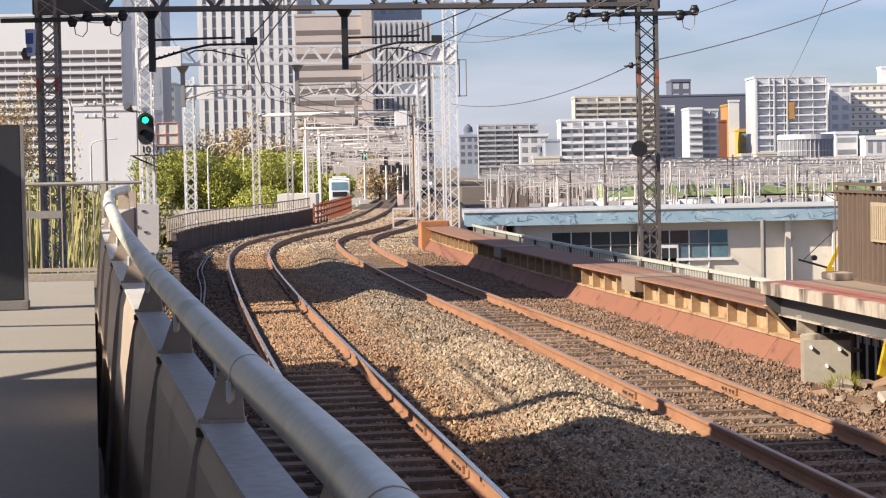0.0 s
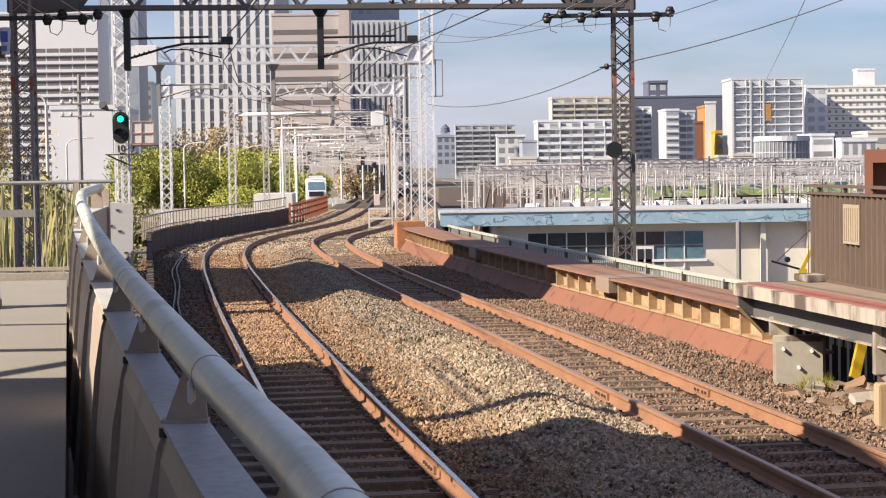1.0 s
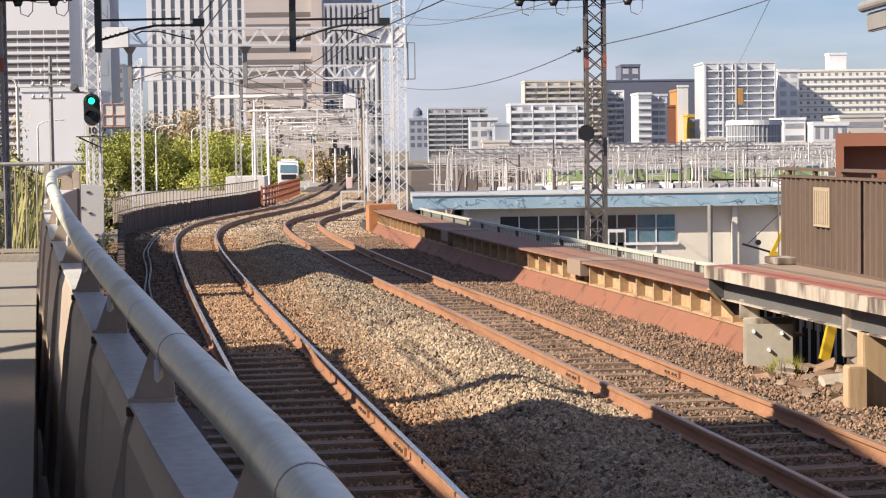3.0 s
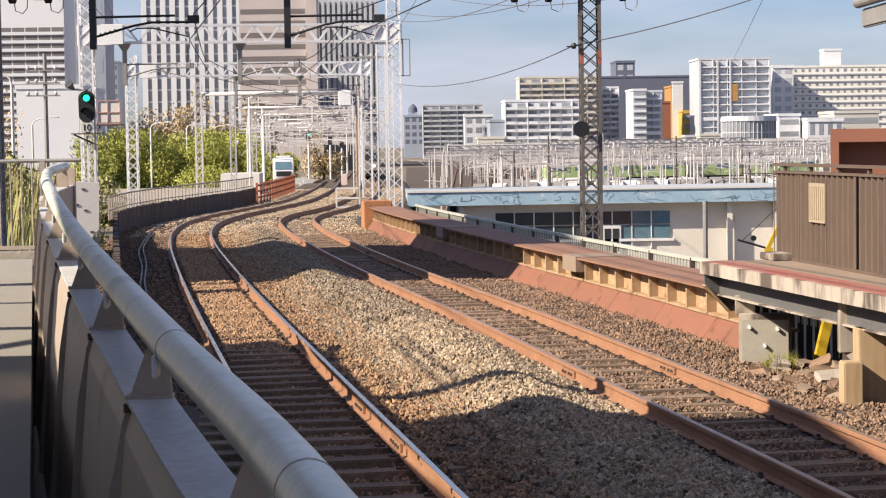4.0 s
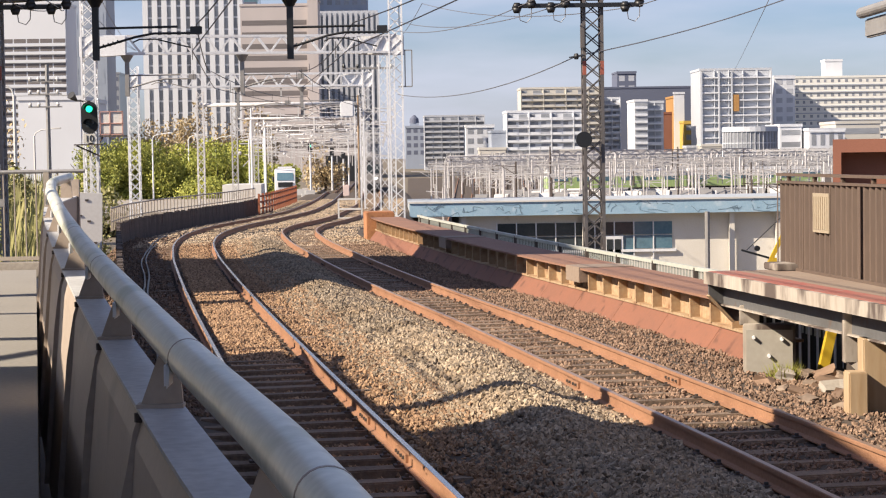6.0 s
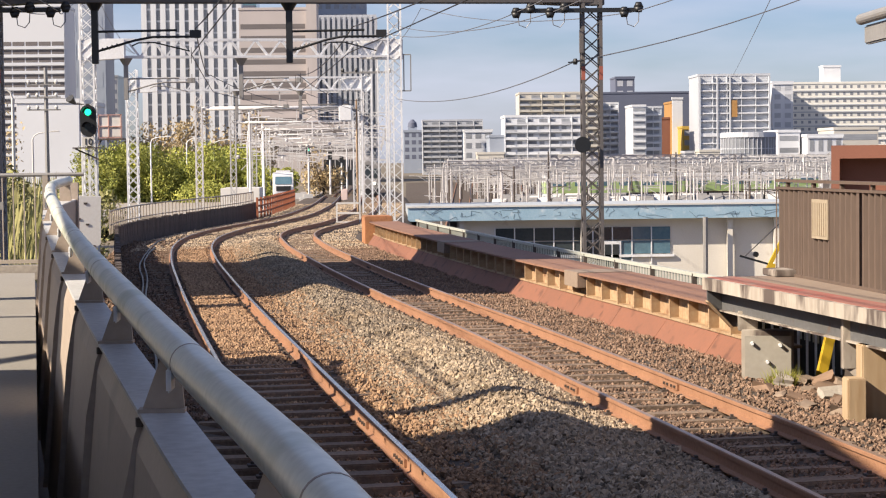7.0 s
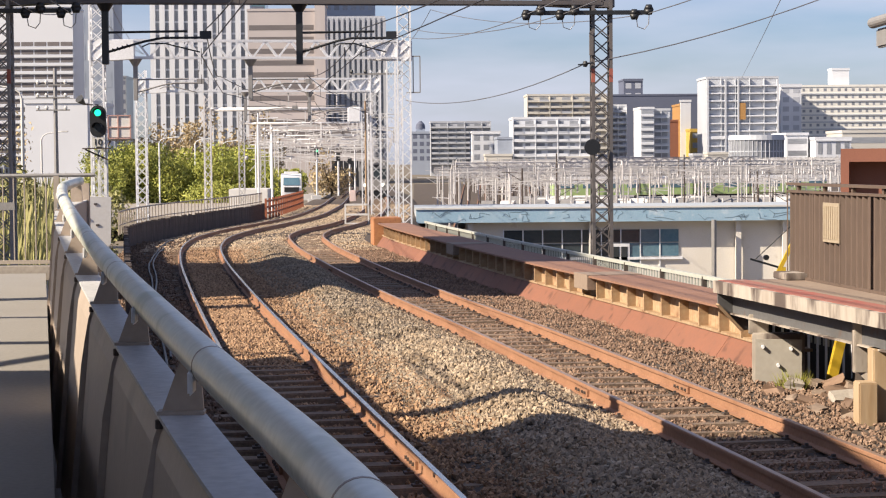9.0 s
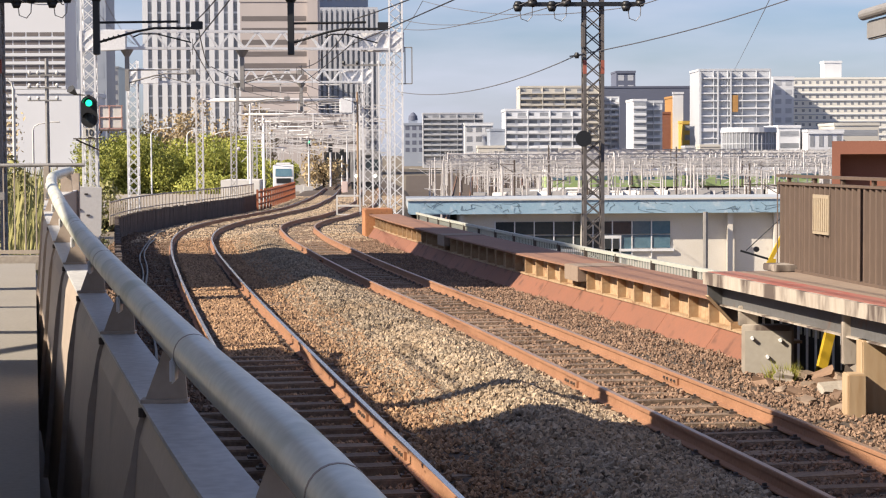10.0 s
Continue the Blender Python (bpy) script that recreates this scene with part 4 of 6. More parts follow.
def signal():
    s = root("railway_signal", (-7.75, 50, 2.2), 0, "black railway signal head showing green on a bracket", "signal")
    outline = []
    for i in range(24):
        a = 2 * math.pi * i / 24
        outline.append((0.21 * math.cos(a), 1.42 + (0.2 if math.sin(a) > 0 else -0.2) + 0.21 * math.sin(a)))
    bm = bmesh.new()
    f, b = [bm.verts.new((u, -0.05, v)) for u, v in outline], [bm.verts.new((u, 0.05, v)) for u, v in outline]
    bm.faces.new(f)
    bm.faces.new(b)
    for j in range(24):
        bm.faces.new((f[j], f[(j + 1) % 24], b[(j + 1) % 24], b[j]))
    part("backboard", bm, M_BLACK, s)
    part("green_lamp", pole(bmesh.new(), (0, -0.065, 1.64), (0, -0.05, 1.64), 0.085, 0.085, 16), G_GREEN, s, "lit green lamp")
    part("dark_lamp", pole(bmesh.new(), (0, -0.065, 1.26), (0, -0.05, 1.26), 0.1, 0.1, 16), M_GLASS_DARK, s, "unlit lamp")
    for z in (1.64, 1.26):
        v = bmesh.new()
        for i in range(9):
            a0, a1 = math.pi * i / 9, math.pi * (i + 1) / 9
            q = [bm2 for bm2 in ((0.13 * math.cos(a0), -0.05, z + 0.13 * math.sin(a0)), (0.13 * math.cos(a1), -0.05, z + 0.13 * math.sin(a1)), (0.13 * math.cos(a1), -0.3, z + 0.13 * math.sin(a1)), (0.13 * math.cos(a0), -0.3, z + 0.13 * math.sin(a0)))]
            v.faces.new([v.verts.new(p) for p in q])
        part("visor", v, M_BLACK, s)
    txt = bpy.data.curves.new("number", "FONT")
    txt.body, txt.size, txt.extrude, txt.align_x = "10", 0.24, 0.004, "CENTER"
    tmp = bpy.data.objects.new("number", txt)
    scene.collection.objects.link(tmp)
    bpy.context.view_layer.update()
    me = bpy.data.meshes.new_from_object(tmp)
    bpy.data.objects.remove(tmp)
    me.transform(pose(0, -0.12, 0.80, 90))
    me.materials.clear()
    me.materials.append(M_BLACK)
    part("number_plate", cube(-0.15, 0.15, -0.11, -0.1, 0.77, 1.0), M_WHITE, s, "white plate with the black number 10")
    part("number", me, M_BLACK, s, "black figures 10")
    part("hanger", cube(-0.05, 0.05, 0.05, 0.15, 0.7, 1.3), M_BLACK, s)
    br = bmesh.new()
    bar(br, (-0.4, 0, 0.72), (0.3, 0, 0.72), 0.3, 0.03)
    bar(br, (-0.35, 0, 0.70), (0.25, 0, 0.42), 0.04)
    part("platform_bracket", br, M_DARKSTEEL, s)
    part("signal_post", lattice(bmesh.new(), (0.06, 0.3, -3.0), 1.5, 0.2, 0.3, 0.035, 0.03), M_WHITESTEEL, s, "pale lattice post")


signal()


# ---- left side: wall, barrier, cabinet, truck ----
def side_wall():
    w = root("sleeper_wall", (0, 0, 0), 0, "dark upright-timber retaining wall along the curve", "wall", kind="structure")
    me = mesh_of("upright_timber", cube(-0.06, 0.06, -0.11, 0.11, -0.9, 0.5, 0.012), M_DARKWOOD)
    rng = random.Random(4)
    y = 61.0
    while y < 96:
        c, turn = along(LEFT_LINE, y, -2.45, rng.uniform(-0.04, 0.03))
        o = part("upright_timber", me, M_DARKWOOD, w)
        o.matrix_basis = pose(*c, 0, rng.uniform(-1.5, 1.5), turn)
        y += 0.235
    # the same timbers go on towards the platform at the edge of the bed
    y = 25.6
    while y < 61:
        o = part("upright_timber", me, M_DARKWOOD, w)
        o.matrix_basis = pose(-0.1415 * y, y, (0.27 if y < 38 else 0.27 - 0.009 * (y - 38)) + rng.uniform(-0.04, 0.03), 0, rng.uniform(-1.5, 1.5), 8)
        y += 0.23
    f = root("track_fence", (0, 0, 0), 0, "pale grey pipe fence on top of the dark timber wall", "fence")
    part("top_rail", sweep(bmesh.new(), run(LEFT_LINE, 60, 96, -2.6, 1.02, 1.0), circle(0.028, 6)), M_FENCE, f)
    part("lower_rail", sweep(bmesh.new(), run(LEFT_LINE, 60, 96, -2.6, 0.6, 1.0), circle(0.02, 6)), M_FENCE, f)
    me = mesh_of("baluster", pole(bmesh.new(), (0, 0, 0.3), (0, 0, 1.02), 0.022, 0.022, 6), M_FENCE)
    y = 60.0
    while y < 96:
        o = part("baluster", me, M_FENCE, f)
        o.matrix_basis = pose(*along(LEFT_LINE, y, -2.6, 0)[0])
        y += 0.62


side_wall()


def barrier():
    b = root("orange_barrier_fence", (0, 0, 0), 0, "orange site barrier fence beside the track", "barrier")
    for z in (0.15, 0.45, 0.72):
        part("rail", sweep(bmesh.new(), run(LEFT_LINE, 90, 116, -1.75, z, 2.0), [(-0.02, -0.045), (0.02, -0.045), (0.02, 0.045), (-0.02, 0.045)]), M_ORANGE, b)
    me = mesh_of("post", box(bmesh.new(), -0.05, 0.05, -0.05, 0.05, -0.3, 0.85), M_ORANGE)
    y = 90.0
    while y < 117:
        o = part("post", me, M_ORANGE, b)
        o.matrix_basis = pose(*along(LEFT_LINE, y, -1.75, 0)[0])
        y += 1.5


barrier()


def cabinet():
    c = root("trackside_cabinet", (-5.31, 34, 0.95), 8, "white steel trackside cabinet with chamfered lower corner", "cabinet")
    bm = bmesh.new()
    outline = [(-0.27, 0.0), (0.06, 0.0), (0.2, 0.16), (0.22, 0.98), (-0.27, 1.0)]
    a, b = [bm.verts.new((u, -0.2, v)) for u, v in outline], [bm.verts.new((u, 0.2, v)) for u, v in outline]
    bm.faces.new(a)
    bm.faces.new(b)
    for j in range(5):
        bm.faces.new((a[j], a[(j + 1) % 5], b[(j + 1) % 5], b[j]))
    part("body", bm, M_WHITE, c)
    for u, v in ((-0.08, 0.85), (-0.2, 0.58), (-0.05, 0.48), (0.05, 0.1)):
        part("latch", cube(u, u + 0.06, -0.215, -0.2, v, v + 0.03), M_DARKSTEEL, c)
    part("stand", cube(-0.15, 0.1, -0.1, 0.1, -2.5, 0.0), M_DARKSTEEL, c)


cabinet()


def truck():
    t = root("parked_truck", (-10.3, 190, -1.55), 4, "white truck parked nose-on beside the line", "truck")
    w = 1.0
    bm = bmesh.new()
    outline = [(0.0, 0.55), (-0.06, 1.1), (0.0, 1.75), (0.35, 2.85), (0.5, 3.0), (2.1, 3.0), (2.1, 0.55)]
    a, b = [bm.verts.new((-w, u, v)) for u, v in outline], [bm.verts.new((w, u, v)) for u, v in outline]
    bm.faces.new(a)
    bm.faces.new(b)
    for j in range(7):
        bm.faces.new((a[j], a[(j + 1) % 7], b[(j + 1) % 7], b[j]))
    bmesh.ops.bevel(bm, geom=bm.edges[:], offset=0.05, segments=2, affect="EDGES")
    cab = part("cab", bm, M_WHITESTEEL, t, "white cab")
    g = bmesh.new()
    g.faces.new([g.verts.new(p) for p in ((-0.82, 0.01, 1.85), (0.82, 0.01, 1.85), (0.78, 0.24, 2.6), (-0.78, 0.24, 2.6))])
    bmesh.ops.translate(g, verts=g.verts, vec=(0, -0.03, 0))
    part("windscreen", g, M_GLASS_BLUE, cab)
    part("grille", cube(-0.72, 0.72, -0.1, -0.02, 1.18, 1.66), M_BLACK, cab)
    part("bumper", cube(-1.0, 1.0, -0.15, 0.1, 0.45, 0.8, 0.03), M_DARKSTEEL, cab)
    part("roof_rack", cube(-0.7, 0.7, 0.6, 1.6, 3.02, 3.2, 0.02), M_WHITESTEEL, cab)
    for s in (-1, 1):
        part("headlight", cube(s * 0.8 - 0.15, s * 0.8 + 0.15, -0.1, -0.02, 0.85, 1.0), M_WHITESTEEL, cab)
        part("mirror", cube(s * 1.15 - 0.07, s * 1.15 + 0.07, 0.1, 0.2, 1.7, 2.2), M_BLACK, cab)
        part("wheel", pole(bmesh.new(), (s * 0.8 - 0.12, 0.9, 0.42), (s * 0.8 + 0.12, 0.9, 0.42), 0.42, 0.42, 16), M_BLACK, t)
        part("wheel", pole(bmesh.new(), (s * 0.8 - 0.12, 4.6, 0.42), (s * 0.8 + 0.12, 4.6, 0.42), 0.42, 0.42, 16), M_BLACK, t)
    part("cargo_box", cube(-1.0, 1.0, 2.3, 6.2, 0.7, 2.9, 0.03), M_WHITE, t)


truck()
solid("white_site_hut", cube(-14.6, -11.2, 168, 175, -2.2, 0.25, 0.03), M_WHITE, "low white site hut beside the truck", "hut")
solid("service_road", cube(-40, -8.5, 150, 260, -2.4, -1.56), M_CONC, "pale service road below the line", "road", kind="structure")


# ---- right side: blue-roofed building ----
def blue_building():
    b = root("blue_roofed_building", (0, 0, CITY), 0, "low cream building with a pale blue roof edge", "building")
    y = 90.0
    part("wall", cube(3.5, 40, y, y + 0.3, 0, 3.25), M_CREAMWALL, b)
    part("side_wall", cube(3.2, 3.5, y, y + 11, 0, 3.25), M_CREAMWALL, b)
    part("roof", cube(0.9, 40, y - 0.6, y + 12, 3.25, 3.72), M_ROOF, b, "flat pale roof")
    part("fascia", cube(0.88, 40, y - 0.7, y - 0.6, 3.15, 3.78), M_BLUE, b, "scratched pale blue fascia")
    part("roof_edge", cube(0.85, 40, y - 0.76, y - 0.5, 3.78, 3.86), M_WHITE, b, "white roof edging")
    seams = random.Random(31)
    for k in range(46):
        x, z = seams.uniform(1.2, 20), seams.uniform(3.25, 3.65)
        bm = bmesh.new()
        for i in range(seams.randint(1, 4)):
            x2, z2 = x + seams.uniform(-0.15, 0.5), min(3.75, max(3.18, z + seams.uniform(-0.22, 0.22)))
            bar(bm, (x, y - 0.703, z), (x2, y - 0.703, z2), 0.012, 0.022)
            x, z = x2, z2
        part("paint_crack", bm, M_T_CRACK, b)
    for x in (3.4, 9.1, 16.0, 18.2):
        part("column", cube(x - 0.12, x + 0.12, y - 0.4, y - 0.16, 0, 3.2), M_CREAMWALL, b)
    part("downpipe", pole(bmesh.new(), (14.75, y - 0.9, -0.5), (14.75, y - 0.9, 3.2), 0.12), M_STEELPOST, b)
    for i in range(10):
        x0 = 5.0 + i * 0.92
        if x0 > 13.1:
            break
        wdw = part("window", cube(x0, x0 + 0.86, y - 0.06, y - 0.004, 1.2 if i in (5, 6) else 1.5, 2.1), M_GLASS_DARK if i < 6 else M_GLASS_BLUE, b, "dark glass window")
        part("window", cube(x0, x0 + 0.86, y - 0.06, y - 0.004, 2.16, 2.75), M_GLASS_DARK if i < 7 else M_GLASS_BLUE, b)
        part("window_frame", cube(x0 - 0.05, x0, y - 0.1, y - 0.004, 1.0, 2.8), M_WHITESTEEL, wdw)
    part("sill", cube(4.9, 13.4, y - 0.14, y - 0.004, 1.34, 1.46), M_WHITESTEEL, b)
    part("door", cube(10.0, 10.9, y - 0.12, y - 0.06, 0.0, 2.1), M_WHITESTEEL, b, "white framed door")
    part("door_glass", cube(10.12, 10.42, y - 0.14, y - 0.12, 0.9, 1.95), M_GLASS_DARK, b)
    part("door_glass", cube(10.5, 10.8, y - 0.14, y - 0.12, 0.9, 1.95), M_GLASS_DARK, b)


blue_building()


def red_block():
    r = root("red_brown_building", (16.3, 58, CITY), -17, "red-brown building block with a recessed front", "building")
    part("wall", cube(-2.6, 6, 0, 6, 0, 6.2), M_REDBROWN, r)
    part("parapet", cube(-2.75, 6, -0.7, 0.0, 5.9, 6.3), M_REDBROWN, r)
    part("side_pier", cube(-2.75, -2.5, -0.7, 0.0, 0, 5.9), M_REDBROWN, r)


red_block()
# beyond its corner the canopy runs back unseen, lengthened to block sky light
rf = root("far_platform_canopy", (0, 0, 0), 0, "pale canopy corner over the far platform", "canopy")
part("soffit", cube(6.12, 12, -14, 24.2, 4.02, 4.14, 0.02), M_PANELGREY, rf)
part("fascia", cube(6.03, 6.12, -14, 24.3, 3.9, 4.14, 0.02), M_STEELPOST, rf)
part("gutter", pole(bmesh.new(), (6.0, -14, 4.22), (6.0, 24.35, 4.22), 0.07, 0.07, 14), M_STEELPOST, rf, "dark round gutter")
part("end_wall", cube(9, 12, -14.3, -14, 1.0, 4.02), M_CREAMWALL, rf)
part("back_wall", cube(12, 12.2, -14, 20, 1.0, 4.02), M_CREAMWALL, rf)
part("canopy_post", cube(7.4, 7.6, 16, 16.2, 1.0, 4.02), M_WHITESTEEL, rf)


# ---- unseen roof pieces behind and beside the viewer, added to shade the near tracks ----
def station_roof():
    r = root("platform_roof", (0, 0, 0), 0, "unseen roof pieces added to shade the near platform and tracks", "roof")
    # sheet outlines are cut to cast the wanted shadow edges
    part("roof_sheet", cube(-16, -7.0, -14, 11.05, 4.7, 4.95), M_PANELGREY, r)
    part("roof_sheet", cube(-7.0, -1.8, -14, 9.0, 4.7, 4.95), M_PANELGREY, r)
    bm = bmesh.new()
    lo = [bm.verts.new((x, y, 4.7)) for x, y in ((-5.4, 9.0), (-2.75, 9.0), (-2.75, 15.6), (-6.3, 15.6))]
    hi = [bm.verts.new(v.co + Vector((0, 0, 0.25))) for v in lo]
    bm.faces.new(lo)
    bm.faces.new(hi)
    for i in range(4):
        bm.faces.new((lo[i], lo[(i + 1) % 4], hi[(i + 1) % 4], hi[i]))
    part("roof_sheet", bm, M_PANELGREY, r)
    # unseen broad strip that follows the parapet's curve, added to shade its inner face
    bm = bmesh.new()
    rows = []
    for i in range(15):
        v = 12.2 + 0.9 * i
        a, b = min(RAIL_LINE(v) - 0.12, -0.183 * v - 0.05) - 4.72, RAIL_LINE(v) - 3.92
        rows.append([bm.verts.new(p) for p in ((a, v - 1.98, 4.7), (b, v - 1.57, 4.7), (b, v - 1.57, 4.78), (a, v - 1.98, 4.78))])
    for p0, p1 in zip(rows, rows[1:]):
        for j in range(4):
            bm.faces.new((p0[j], p0[(j + 1) % 4], p1[(j + 1) % 4], p1[j]))
    bm.faces.new(rows[0])
    bm.faces.new(rows[-1])
    part("parapet_shade_strip", bm, M_STEELPOST, r)
    # unseen beam and stays, added to cast thin shadow bands on the ballast
    part("shadow_beam", bar(bmesh.new(), (-7.1, 17.3, 4.7), (-4.1, 17.5, 4.7), 0.3, 0.22), M_STEELPOST, r)
    for u in (-6.35, -6.1):
        part("shadow_stay", bar(bmesh.new(), (u, 22.6, 4.7), (u + 0.62, 17.4, 4.7), 0.03, 0.03), M_STEELPOST, r)
    # unseen walls; the side one is added to dim sky light on the floor
    part("back_wall", cube(-16, -9, -14.3, -14, PLAT, 4.7), M_CREAMWALL, r)
    part("side_wall", cube(-16.3, -16, -14, 10.4, PLAT, 4.7), M_CREAMWALL, r)
    for x in (-8.2, -12):
        for y in (-9, -2, 5):
            part("roof_post", cube(x - 0.1, x + 0.1, y, y + 0.2, PLAT, 4.7), M_WHITESTEEL, r)
    # unseen bare bars, added to cast the narrow shadows across the platform floor
    for y, w, skew in ((18.24, 0.2, 0.0), (15.8, 0.1, 0.0), (13.25, 0.16, 0.0), (12.3, 0.12, 1.0)):
        part("shadow_bar", bar(bmesh.new(), (-16, y - skew * 17.6, 4.7), (-7.2, y + skew * 0.3, 4.7), w, w), M_STEELPOST, r)
    for x in (-15.8, -11.5):
        part("edge_bar", bar(bmesh.new(), (x, 9, 4.85), (x, 18.5, 4.85), 0.12, 0.12), M_STEELPOST, r)


station_roof()
# unseen block and canopy, added to cast the shadow band over both tracks
SHADE = root("side_building", (-20, 32.9, CITY), 0, "unseen cream block with a broad canopy, added to shade the tracks", "building")
part("wall", cube(-14, 0, 0, 12.8, 0, 12.2), M_CREAMWALL, SHADE)
part("canopy", cube(-14.2, 12.4, -0.1, 12.8, 12.2, 12.6), M_CONC, SHADE)
for yy in (0.6, 7.0):
    part("canopy_post", cube(8.6, 8.8, yy, yy + 0.2, 0, 12.2), M_STEELPOST, SHADE)


# ---- rail yard ----
def yard():
    g = root("yard_gantries", (0, 0, CITY), 0, "pale gantries and poles over the railway yard", "gantries", kind="stuff")
    rng = random.Random(11)
    bm, dark = bmesh.new(), bmesh.new()
    y = 215
    while y < 520:
        x0, x1 = 0.028 * y, 0.27 * y
        z = rng.choice((3.4, 4.2, 4.9, 5.5)) + rng.uniform(-0.4, 0.4)
        x0, x1 = x0 + rng.uniform(0, 14), x1 - rng.uniform(0, 20)
        yy = y + rng.uniform(-15, 40)
        truss(bm, (x0, y), (x1, yy), z, 0.5, 1.5, 0.09, 0.06)
        x = x0
        while x <= x1:
            yx = y + (yy - y) * (x - x0) / (x1 - x0)
            if rng.random() < 0.35:
                lattice(bm, (x, yx, 0), z + rng.uniform(0.5, 1.3), 0.3, 0.9, 0.07, 0.05)
            else:
                pole(dark if rng.random() < 0.25 else bm, (x, yx, 0), (x, yx, z + rng.uniform(0.3, 1.2)), 0.1, 0.08, 6)
            for k in range(5):
                xx = x + rng.uniform(0.5, 7)
                box(bm, xx - 0.04, xx + 0.04, yx - 0.3, yx - 0.22, z - 1.2, z)
                bar(bm, (xx, yx - 0.3, z - 0.7), (xx + rng.uniform(-2, 2), yx - 0.3, z - 0.55), 0.05)
                bar(bm, (xx, yx - 0.3, z - 1.1), (xx + rng.uniform(-2, 2), yx - 0.3, z - 0.75), 0.05)
            x += rng.uniform(6, 10)
        y += rng.uniform(7, 13)
    for i in range(22):
        y = 200 + i * 14
        z = rng.uniform(3.2, 5.2)
        tube(bm, [(0.02 * y, y, z), (0.28 * y, y + rng.uniform(-20, 30), z + rng.uniform(-0.5, 0.5))], 0.03, 4)
    for i in range(1050):
        y = 165 + 330 * rng.random() ** 0.9
        x, z = rng.uniform(0.03, 0.27) * y, rng.uniform(2.8, 5.9)
        k = rng.random()
        if k < 0.45:
            w = rng.uniform(0.5, 3.2)
            bar(bm, (x, y, z), (x + w, y, z + rng.uniform(-0.5, 0.5)), rng.uniform(0.05, 0.11))
        elif k < 0.6:
            for u in range(rng.randint(2, 5)):
                pole(bm, (x + 0.5 * u, y, z), (x + 0.5 * u, y, z + rng.uniform(0.25, 0.6)), 0.1, 0.05, 5)
            bar(bm, (x - 0.2, y, z), (x + 2.2, y, z), 0.07)
        elif k < 0.9:
            pole(dark if k > 0.86 else bm, (x, y, z - rng.uniform(0.6, 2.2)), (x, y, z + 0.4), rng.uniform(0.05, 0.11), 0.05, 5)
        else:
            bar(bm, (x, y, z - 1.2), (x + rng.uniform(-2.5, 2.5), y, z), 0.06)
    part("pale_steelwork", bm, M_YARDSTEEL, g)
    part("dark_poles", dark, M_DARKSTEEL, g)
    t = root("yard_tracks", (0, 0, CITY), 0, "rusty rails of the railway yard", "tracks", kind="stuff")
    bm = bmesh.new()
    for i in range(22):
        x = 10 + i * 4.2
        for s in (0, 1.1):
            bar(bm, (x * 0.35 + s, 130, 0.1), (x + 8 + s, 500, 0.1), 0.12, 0.15)
    part("yard_rails", bm, M_RAIL, t)
    bm = bmesh.new()
    bm.faces.new([bm.verts.new(p) for p in ((1, 128, 0.02), (60, 128, 0.02), (160, 520, 0.02), (5, 520, 0.02))])
    solid("yard_ballast", bm, M_BALLAST_SHADED, "brown ballast of the railway yard", "ballast", kind="structure").matrix_basis = pose(0, 0, CITY)


yard()


def yard_poles():
    rng = random.Random(23)
    for i in range(230):
        y = rng.uniform(135, 480)
        x = rng.uniform(0.02, 0.25) * y
        h = rng.uniform(2.5, 5.6)
        mat = M_DARKSTEEL if rng.random() < 0.3 else M_YARDSTEEL
        p = root("yard_pole", (x, y, CITY), 0, "dark pole standing in the railway yard" if mat is M_DARKSTEEL else "pale pole standing in the railway yard", "pole", "yard poles")
        part("shaft", pole(bmesh.new(), (0, 0, 0), (0, 0, h), 0.09, 0.07, 6), mat, p)
        if rng.random() < 0.65:
            s = rng.choice((-1, 1))
            part("arm", bar(bmesh.new(), (0, 0, h - 0.4), (s * rng.uniform(1.5, 3.2), 0, h - 0.3), 0.06), mat, p)
            part("stay", bar(bmesh.new(), (0, 0, h - 1.1), (s * 1.2, 0, h - 0.36), 0.05), mat, p)


yard_poles()


def carriage(x, y, turn):
    c = root("yard_train_carriage", (x, y, CITY + 0.3), turn, "white railway carriage with lime green band in the yard", "carriage", "yard trains")
    part("body", cube(-9.8, 9.8, -1.4, 1.4, 0.9, 3.5, 0.12), M_WHITESTEEL, c)
    part("green_band", cube(-9.82, 9.82, -1.43, 1.43, 0.95, 2.5), M_LIME, c, "lime green band")
    part("roof", cube(-9.7, 9.7, -1.2, 1.2, 3.5, 3.75, 0.08), M_STEELPOST, c)
    for i in range(6):
        part("window", cube(-8.8 + i * 3.1, -6.9 + i * 3.1, -1.45, -1.43, 1.9, 2.6), M_GLASS_BLUE, c)
    part("underframe", cube(-9, 9, -1.1, 1.1, 0.2, 0.9), M_BLACK, c)


for x, y in ((31, 264), (51, 268)):
    carriage(x, y, 8)


